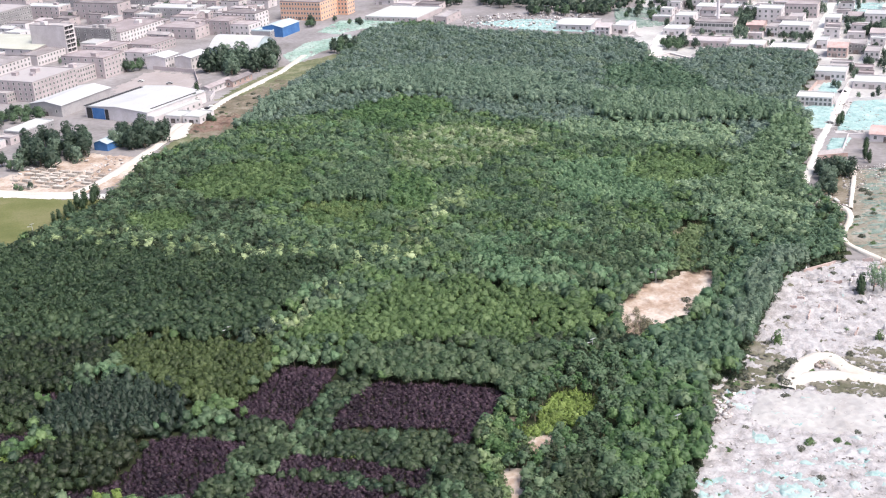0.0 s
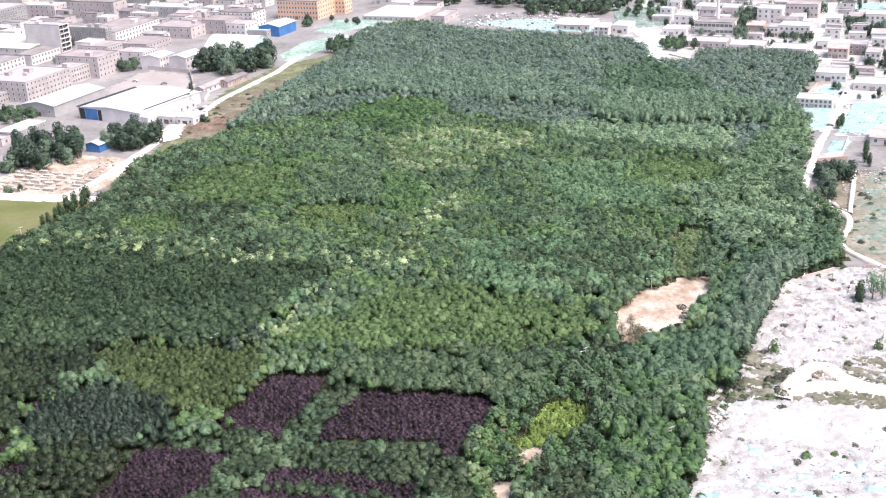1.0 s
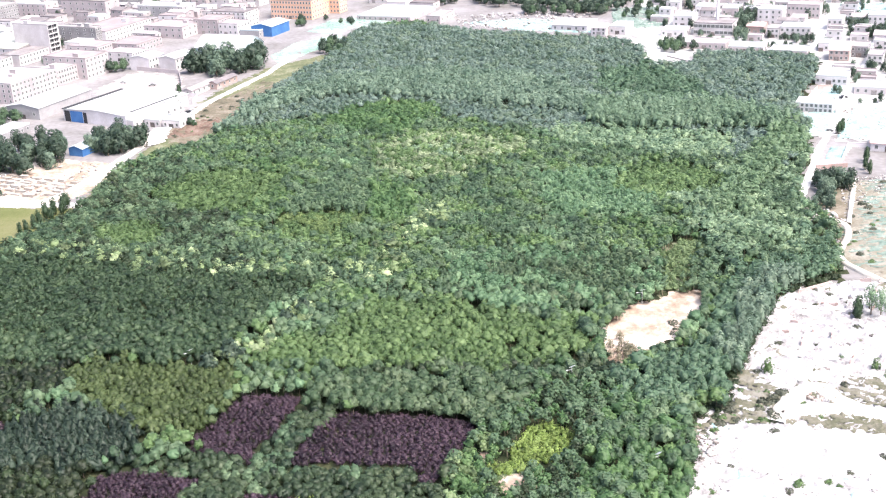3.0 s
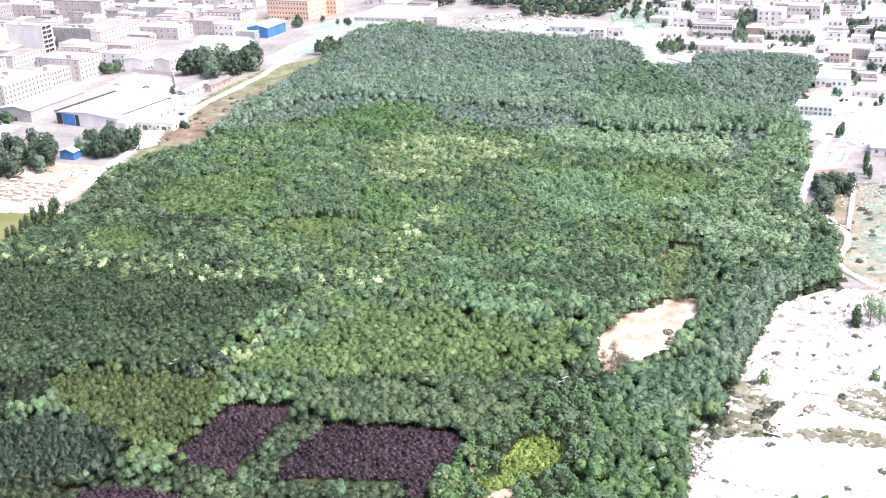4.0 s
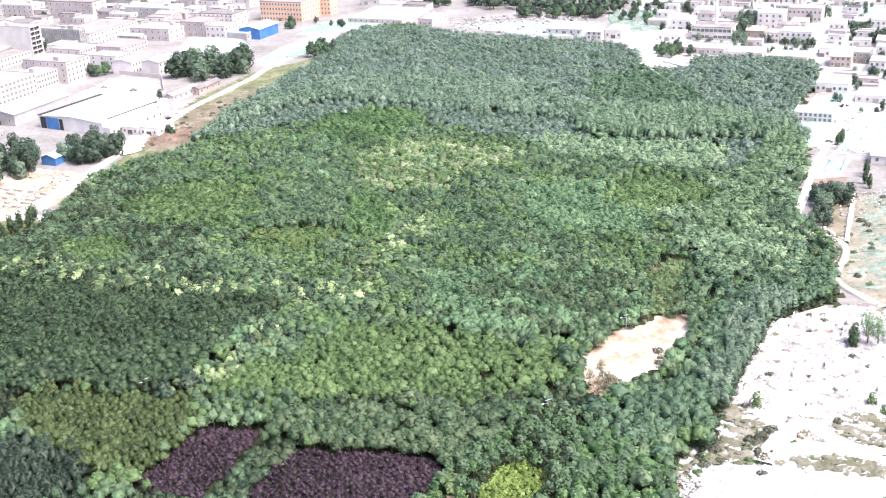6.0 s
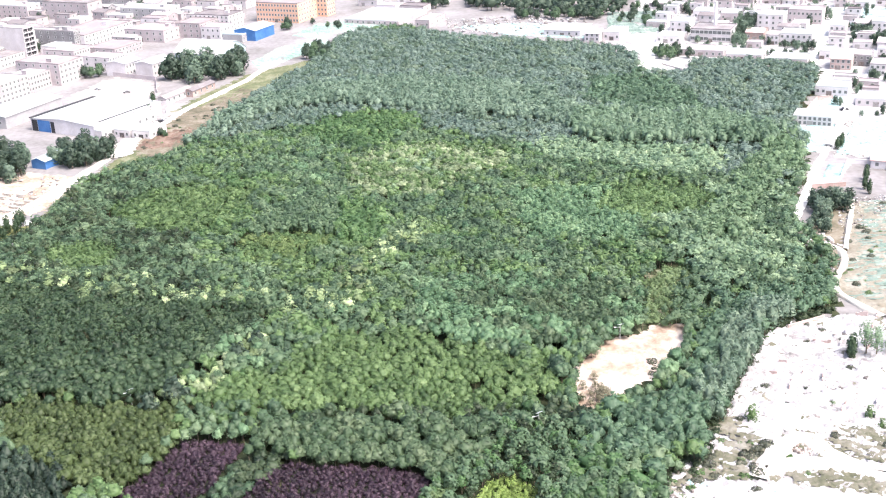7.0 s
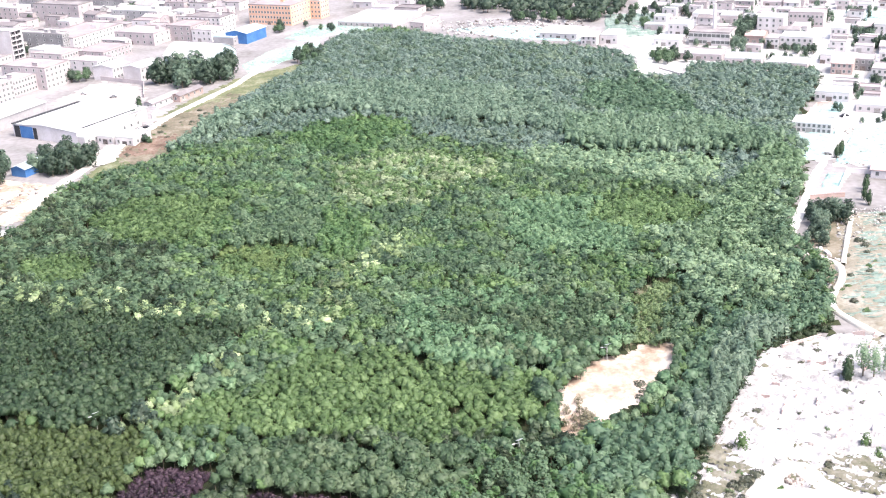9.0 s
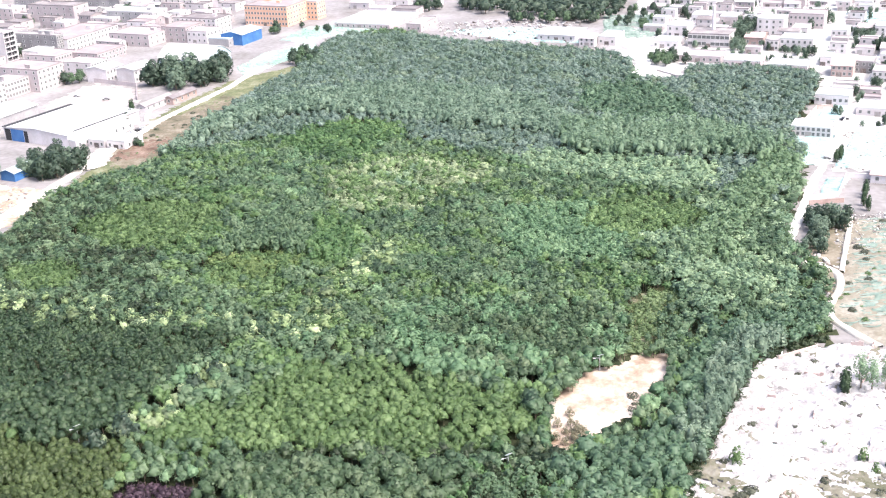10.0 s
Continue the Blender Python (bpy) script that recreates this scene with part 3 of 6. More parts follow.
def net_strips(poly, count, seed, mat, label):
    """Long narrow folds of netting laid side by side over bare soil."""
    rng = np.random.RandomState(seed)
    xs, ys = [p[0] for p in poly], [p[1] for p in poly]
    verts, faces = [], []
    for _ in range(count):
        x, y, long, wide = rng.uniform(min(xs), max(xs)), rng.uniform(min(ys), max(ys)), rng.uniform(3, 11), rng.uniform(0.16, 0.5)
        if not inside(poly, np.array(x), np.array(y)):
            continue
        bend, phase, n = rng.uniform(0.3, 1.0), rng.uniform(0, 6), len(verts)
        for i in range(9):
            k = i / 8
            cy, w = y + bend * math.sin(phase + 4 * k), wide * math.sin(0.25 + 2.6 * k) * rng.uniform(0.7, 1.2)
            for side, up in ((-1, 0.36), (0, 0.62), (1, 0.36)):
                verts.append((x + long * (k - 0.5), cy + side * w + 0.06 * long * (k - 0.5), up + rng.uniform(-0.06, 0.06)))
        faces += [(n + 3 * i + c, n + 3 * i + 3 + c, n + 3 * i + 4 + c, n + 3 * i + 1 + c) for i in range(8) for c in (0, 1)]
    ob = new("dust_net", mesh_of("dust_net", verts, faces, [mat]))
    return tagged(ob, label, "dust net", "", "stuff")


net_strips([(186, 490), (224, 483), (186, 395), (157, 408)], 1300, 15, GREEN_NET, "rippled folds of faded green netting over soil")
net_strips([(159, 436), (201, 429), (181, 382), (152, 400)], 220, 16, GREEN_NET, "scattered folds of faded green netting on weeds")


def rubble(poly, count, seed, low, high, label, mat=None, keep_off=(), flat=1.0):
    """Broken blocks, slabs and bricks heaped over a stretch of ground."""
    rng = np.random.RandomState(seed)
    xs, ys = [p[0] for p in poly], [p[1] for p in poly]
    x, y = rng.uniform(min(xs), max(xs), count * 3), rng.uniform(min(ys), max(ys), count * 3)
    near = inside(poly, x, y) & (wobble(x, y, 16) + rng.normal(0, 0.6, len(x)) > -0.4)
    for line, gap in keep_off:
        for (ax, ay), (bx, by) in zip(line, line[1:]):
            k = (((x - ax) * (bx - ax) + (y - ay) * (by - ay)) / ((bx - ax) ** 2 + (by - ay) ** 2)).clip(0, 1)
            near &= np.hypot(x - ax - k * (bx - ax), y - ay - k * (by - ay)) > gap
    x, y = x[near][:count], y[near][:count]
    n = len(x)
    cube = np.array([(a, b, c) for c in (-0.5, 0.5) for a, b in ((-0.5, -0.5), (0.5, -0.5), (0.5, 0.5), (-0.5, 0.5))])
    quads = np.array([(0, 3, 2, 1), (4, 5, 6, 7), (0, 1, 5, 4), (1, 2, 6, 5), (2, 3, 7, 6), (3, 0, 4, 7)])
    s = (low + (high - low) * rng.uniform(0, 1, (n, 1)) ** 3) * rng.uniform((0.7, 0.4, 0.15 * flat), (1.5, 1.0, 0.55 * flat), (n, 3))
    v = (cube + rng.uniform(-0.14, 0.14, (n, 8, 3))) * s[:, None]
    yaw, tip = rng.uniform(0, 6.28, n), rng.normal(0, 0.3 * flat, n)
    c, d, e, g = np.cos(yaw)[:, None], np.sin(yaw)[:, None], np.cos(tip)[:, None], np.sin(tip)[:, None]
    vx, vz = v[..., 0] * e + v[..., 2] * g, v[..., 2] * e - v[..., 0] * g
    base = 0.1 + 0.5 * flat * (0.5 + 0.5 * wobble(x, y, 5)).clip(0, 2)
    out = np.stack([c * vx - d * v[..., 1] + x[:, None], d * vx + c * v[..., 1] + y[:, None], vz + (base + s[:, 2] * 0.4)[:, None]], -1)
    faces = (quads[None] + 8 * np.arange(n)[:, None, None]).reshape(-1, 4)
    ob = new("rubble", fast_mesh("rubble", out.reshape(-1, 3), faces, [mat or RUBBLE_CHUNK]))
    return tagged(ob, label, "rubble", "", "stuff")


TRACK = [(95, 298), (101, 308), (108, 317), (114, 317), (114, 308), (118, 303), (128, 297)]
LANES = [[(122, 345), (132, 369), (138, 386)], [(112, 346), (128, 349), (148, 348)]]
KEEP = [(TRACK, 2.6)] + [(line, 1.8) for line in LANES]
rubble(RUBBLE_A, 10000, 1, 0.12, 0.5, "broken concrete, bricks and slabs of demolished houses", None, KEEP, 0.6)
rubble(RUBBLE_A, 420, 21, 0.5, 1.7, "larger tipped slabs and roof pieces on the rubble", RUBBLE_SLAB, KEEP, 0.5)
rubble(RUBBLE_B, 6000, 2, 0.12, 0.6, "scattered broken masonry on levelled ground", None, (), 0.5)
rubble([(58, 228), (64, 256), (80, 268), (120, 258), (112, 226)], 260, 22, 0.4, 1.3, "darker slabs and boards on levelled ground", RUBBLE_SLAB, (), 0.5)
rubble(RUBBLE_C, 3200, 3, 0.14, 0.7, "broken masonry along the dirt track", None, KEEP, 0.6)
rubble([(108, 314), (112, 315), (111, 309), (107, 309)], 420, 13, 0.4, 1.3, "heap of broken dull red bricks beside the track", BRICK_HEAP)
rubble([(150, 423), (153, 423), (146, 401), (142, 402)], 160, 4, 0.8, 2.6, "line of broken pale blocks beside the path")
rubble([(150, 457), (159, 455), (162, 445), (150, 447)], 90, 5, 0.8, 2.2, "tipped pale rubble at the edge of the trees")
rubble([(174, 492), (197, 496), (183, 460), (166, 455)], 420, 6, 0.25, 1.0, "scattered masonry on waste ground")
rubble([(69, 291), (81, 300), (76, 284), (68, 279)], 200, 7, 0.5, 1.6, "broken masonry spilling to the tree edge")
rubble([(210, 604), (258, 603), (232, 540), (191, 548)], 800, 8, 0.25, 1.1, "rubble left on cleared village plots", BRICK_HEAP, (), 0.6)
rubble([(17, 911), (124, 902), (116, 819), (28, 862)], 700, 9, 0.5, 2.2, "far rubble on a cleared plot")
rubble([(-211, 564), (-185, 584), (-153, 568), (-164, 525), (-200, 532)], 300, 10, 0.4, 1.6, "stone waste strewn through the stone yard")

# stubs of pulled-down house walls, on the old plot lines
STUB_TURN = radians(-27)
rng = random.Random(12)
for i in range(9):
    for j in range(12):
        u, v = i * 7.5 + rng.uniform(-1, 1), j * 8.0 + rng.uniform(-1, 1)
        x, y = 92 + u * math.cos(STUB_TURN) - v * math.sin(STUB_TURN), 345 + u * math.sin(STUB_TURN) + v * math.cos(STUB_TURN)
        if not inside(RUBBLE_A, np.array(x), np.array(y)) or rng.random() < 0.45:
            continue
        root = thing("wall_stub", "low broken stub of a demolished house wall", "wall stub", "wall stubs on the rubble", (x, y, 0.0), STUB_TURN + rng.choice((0, math.pi / 2)) + rng.uniform(-0.1, 0.1))
        at, mat = 0.0, rng.choice((RUBBLE_CHUNK, BRICK_WALL, WHITE_WALL))
        for _ in range(rng.randint(2, 5)):
            d = rng.uniform(0.7, 1.6)
            part("wall_piece", boxes("wall_piece", [(at, -0.14, 0, at + d, 0.14, rng.uniform(0.9, 1.8))], mat), root)
            at += d

# ---- trees ----
ICO = np.array([(0, 0, 1)] + [(0.894 * math.cos(a), 0.894 * math.sin(a), 0.447) for a in np.arange(5) * 1.2566] + [(0.894 * math.cos(a), 0.894 * math.sin(a), -0.447) for a in np.arange(5) * 1.2566 + 0.628] + [(0, 0, -1)])
ICO_FACES = np.array([(0, 1 + i, 1 + (i + 1) % 5) for i in range(5)] + [(1 + i, 6 + i, 1 + (i + 1) % 5) for i in range(5)] + [(1 + (i + 1) % 5, 6 + i, 6 + (i + 1) % 5) for i in range(5)] + [(11, 6 + (i + 1) % 5, 6 + i) for i in range(5)])


def unit(v):
    return v / np.maximum(np.linalg.norm(v, axis=-1, keepdims=True), 1e-6)


def sphere_of(level):
    """Directions and triangles of a finely divided ball, without the faces that look straight down."""
    v, f = [tuple(p) for p in unit(ICO)], [tuple(t) for t in ICO_FACES]
    for _ in range(level):
        seen, out = {}, []
        for t in f:
            mids = []
            for i in range(3):
                key = tuple(sorted((t[i], t[(i + 1) % 3])))
                if key not in seen:
                    seen[key] = len(v)
                    v.append(tuple(unit(np.array(v[key[0]]) + np.array(v[key[1]]))))
                mids.append(seen[key])
            out += [(t[0], mids[0], mids[2]), (t[1], mids[1], mids[0]), (t[2], mids[2], mids[1]), tuple(mids)]
        f = out
    v, f = np.array(v), np.array(f)
    f = f[v[f].mean(1)[:, 2] > -0.62]
    used, flat = np.unique(f, return_inverse=True)
    return v[used], flat.reshape(-1, 3)


BALLS = [sphere_of(0), sphere_of(1), sphere_of(2)]


def lobed_hull(centre, size, low, rise, level, rng):
    """The outer skin of a crown: where a ray from its middle leaves the last of its lobes."""
    way, tris = BALLS[level]
    c = (centre - (0, 0, low)) * (1, 1, rise)
    along = way @ c.T
    room = size[None] ** 2 - (np.sum(c * c, 1)[None] - along ** 2)
    r = 0.93 * np.where(room > 0, along + np.sqrt(room.clip(0)), 0.0).max(1).clip(0.45, 1.4)
    v = way * (r * rng.uniform(0.94, 1.06, len(r)))[:, None] / (1, 1, rise) + (0, 0, low)
    face = np.cross(v[tris[:, 1]] - v[tris[:, 0]], v[tris[:, 2]] - v[tris[:, 0]])
    n = np.zeros_like(v)
    for i in range(3):
        np.add.at(n, tris[:, i], face)
    return v, tris, unit(n)


def crown_of(shape, n, rng, clump, level, slim=1.0):
    """A crown about 1 high and 1 in radius: a lobed skin and loose leaf clumps on it; slim: radius over height. Gives vertices, triangles and the way each faces."""
    low, rise = 0.1, 1.0
    if shape == "round":
        # a dome of bulging lobes
        k = 15
        a = np.arange(k) * 2.4 + rng.uniform(0, 6)
        reach = np.where(np.arange(k) < 9, 0.68, 0.34) * rng.uniform(0.8, 1.12, k)
        centre = np.stack([reach * np.cos(a), reach * np.sin(a), np.where(np.arange(k) < 9, 0.2, 0.56) + rng.uniform(-0.16, 0.12, k)], -1)
        size = rng.uniform(0.2, 0.36, k)
    elif shape == "column":
        low, rise, k = 0.45, 2.0, 12
        a, up = np.arange(k) * 2.4 + rng.uniform(0, 6), np.linspace(0.08, 0.86, k)
        wide_at = np.sin(np.pi * (0.2 + 0.72 * up)) ** 0.8
        centre = np.stack([0.45 * wide_at * np.cos(a), 0.45 * wide_at * np.sin(a), up], -1)
        size = 0.5 * wide_at * rng.uniform(0.8, 1.15, k)
    elif shape == "cone":
        low, rise, k = 0.3, 1.4, 14
        a, up = np.arange(k) * 2.4 + rng.uniform(0, 6), np.linspace(0.0, 0.95, k)
        centre = np.stack([0.7 * (1 - up) * np.cos(a), 0.7 * (1 - up) * np.sin(a), up], -1)
        size = 0.1 + 0.3 * (1 - up)
    else:
        # many lobes of uneven size, widest low, loose tops
        low, rise, k = 0.42, 2.0, 17
        up = np.linspace(0.06, 0.82, k)
        reach = 0.64 * np.sin(np.pi * (0.24 + 0.7 * up)) * rng.uniform(0.6, 1.2, k)
        a = np.arange(k) * 2.4 + rng.uniform(-0.5, 0.5, k)
        centre, size = np.stack([reach * np.cos(a), reach * np.sin(a), up], -1), rng.uniform(0.26, 0.46, k) * (1.05 - 0.2 * up)
    core, core_t, core_n = lobed_hull(centre, size, low, rise, level, rng)
    if shape == "full":
        core = (core - (0, 0, low)) * (0.82, 0.82, 0.9) + (0, 0, low)
    pick = rng.randint(0, k, n)
    d = unit(rng.normal(0, 1, (n, 3)) + (centre[pick] - (0, 0, low)) * 1.2 + (0, 0, 0.35))
    p = centre[pick] + d * (size[pick] * rng.uniform(0.95, 1.15, n))[:, None] / (1, 1, rise)
    out = unit(0.7 * d + 0.3 * unit(p - (0, 0, low - 0.1)) + rng.normal(0, 0.12, (n, 3)) + (0, 0, 0.15))
    stretch, thin = 1.2, 1.0
    facing = unit(out + rng.normal(0, 0.25, (n, 3)))
    side = unit(np.cross(facing, rng.normal(0, 0.35, (n, 3)) + (0, 0, 1)))
    other = unit(np.cross(facing, side))
    corner = []
    for q in range(3):
        ang = q * 2 * math.pi / 3 + rng.uniform(-0.3, 0.3, n)
        reach = clump * rng.uniform(0.6, 1.25, n)
        corner.append(p + side * (np.cos(ang) * reach * stretch)[:, None] + other * (np.sin(ang) * reach * thin)[:, None])
    leaf = ((np.stack(corner, 1) - p[:, None]) * (1, 1, slim) + p[:, None]).reshape(-1, 3)
    return np.concatenate([leaf, core]), np.concatenate([np.arange(3 * n).reshape(n, 3), core_t + 3 * n]), np.concatenate([np.repeat(out, 3, 0), core_n])


def stand(label, shape, leaf, x, y, height, radius, crown, seed, broad=30.0):
    """One planted stand of trees as a single mesh: height and radius in metres, crown as a share of the height."""
    rng = np.random.RandomState(seed)
    count, far = len(x), np.hypot(x, y)
    blocks_v, blocks_n, blocks_t, tints, base = [], [], [], [], 0
    big = (rng.uniform(0, 1, count) < 0.05) & (height > 4)
    tint0 = (0.4 + 0.13 * wobble(x, y, broad) + 0.1 * wobble(x + 40, y, 9) + rng.normal(0, 0.13, count)).clip(0, 0.8)
    tall = height * (1 + 0.08 * wobble(x + 9, y, 14) + rng.normal(0, 0.09, count) + 0.18 * big).clip(0.6, 1.6)
    wide = radius * np.interp(far, (330, 480), (1.08, 1.22)) * (1 + 0.08 * wobble(x, y + 50, 25) + rng.normal(0, 0.16, count) + 0.4 * big).clip(0.6, 1.8)
    level = np.digitize(far, (390, 555))
    for lod, (n, clump) in enumerate(((84, 0.17), (46, 0.21), (24, 0.24))):
        fine = 0 if lod or radius < 1.3 else 1
        if shape == "full":
            n, clump = int(n * 1.3), clump * 1.3
        if radius < 1.2:
            n, clump = n // 2, clump * 1.2
        for variant in range(6):
            mine = np.where((level == lod) & (np.arange(count) % 6 == variant))[0]
            if not len(mine):
                continue
            tv, tt, tn = crown_of(shape, n, rng, clump, fine, radius / (height * crown))
            a = rng.uniform(0, 6.283, len(mine))
            c, s = np.cos(a)[:, None], np.sin(a)[:, None]
            ch = tall[mine] * crown
            px = (tv[:, 0] * c - tv[:, 1] * s) * wide[mine][:, None] + x[mine][:, None]
            py = (tv[:, 0] * s + tv[:, 1] * c) * wide[mine][:, None] + y[mine][:, None]
            pz = tv[:, 2] * ch[:, None] + (tall[mine] - ch)[:, None]
            blocks_v.append(np.stack([px, py, pz], -1).reshape(-1, 3))
            blocks_n.append(np.stack([tn[:, 0] * c - tn[:, 1] * s, tn[:, 0] * s + tn[:, 1] * c, tn[:, 2] + 0 * c], -1).reshape(-1, 3))
            step = base + len(tv) * np.arange(len(mine))[:, None, None]
            blocks_t.append((tt[None] + step).reshape(-1, 3))
            tints.append(np.repeat(tint0[mine], len(tv)))
            base += len(tv) * len(mine)
    # stems
    k = np.arange(3) * 2.094
    ring = np.concatenate([np.stack([0.12 * np.cos(k), 0.12 * np.sin(k), 0 * k], -1), np.stack([0.05 * np.cos(k), 0.05 * np.sin(k), 0 * k + 1], -1)])
    sv = ring[None] * np.stack([wide / 2, wide / 2, tall * (1 - crown * 0.6)], -1)[:, None] + np.stack([x, y, 0 * x], -1)[:, None]
    sq = np.array([(0, 1, 4, 3), (1, 2, 5, 4), (2, 0, 3, 5)])
    blocks_v.append(sv.reshape(-1, 3))
    blocks_n.append(np.tile(unit(ring * (1, 1, 0)), (count, 1)))
    stem_q = (sq[None] + base + 6 * np.arange(count)[:, None, None]).reshape(-1, 4)
    tints.append(np.zeros(6 * count))
    tris = np.concatenate(blocks_t)
    index = np.r_[np.zeros(len(tris)), np.ones(len(stem_q))]
    me = fast_mesh("forest_stand", np.concatenate(blocks_v), [tris, stem_q], [LEAF[leaf], BARK], index, np.concatenate(tints), np.concatenate(blocks_n))
    return tagged(new("forest_stand", me), label, "trees", "", "stuff")


# Stands: label, shape, leaves (several kinds drift into one another), outline, height, crown radius, crown share, spacing; earlier ones come first
BLOSSOM_LINE = [(-69, 345), (-62, 343), (-53, 348), (-46, 354), (-44, 367), (-37, 380), (-36, 389), (-43, 385), (-48, 371), (-54, 360), (-62, 352)]
BLOSSOM_FIELD = [(-39, 401), (-30, 400), (-4, 404), (-4, 439), (12, 462), (18, 473), (5, 477), (-14, 450), (-20, 420), (-35, 412)]
BLOSSOM_ROW = [(-171, 442), (-151, 460), (-135, 461), (-113, 444), (-85, 440), (-55, 424), (-33, 419), (-32, 407), (-73, 415), (-92, 418), (-116, 428), (-146, 443), (-164, 437)]
BARE = [[(22, 279), (28, 280), (28, 274), (22, 272)], [(12, 259), (17, 262), (17, 253), (13, 252)], [(15, 287), (18, 291), (18, 287), (16, 283)], [(26, 350), (31, 351), (30, 345), (26, 344)], [(-5, 352), (-1, 353), (-1, 348), (-4, 348)]]
OPEN = [[(57, 353), (54, 331), (63, 329), (68, 337), (77, 343), (84, 358), (91, 369), (85, 376), (68, 367)], [(18, 275), (17, 280), (23, 281), (25, 288), (30, 297), (35, 298), (41, 291), (39, 285), (33, 279), (28, 278), (26, 270), (21, 265)], [(12, 252), (17, 256), (17, 247), (12, 246)],
        [(-35, 286), (-26, 305), (-23, 310), (5, 305), (16, 300), (9, 286), (3, 272), (0, 278), (-5, 283), (-16, 283)], [(-63, 299), (-50, 322), (-33, 321), (-41, 298), (-44, 284), (-49, 292)]]
PLUM = "plot of low purple-leaved plum trees in close rows"
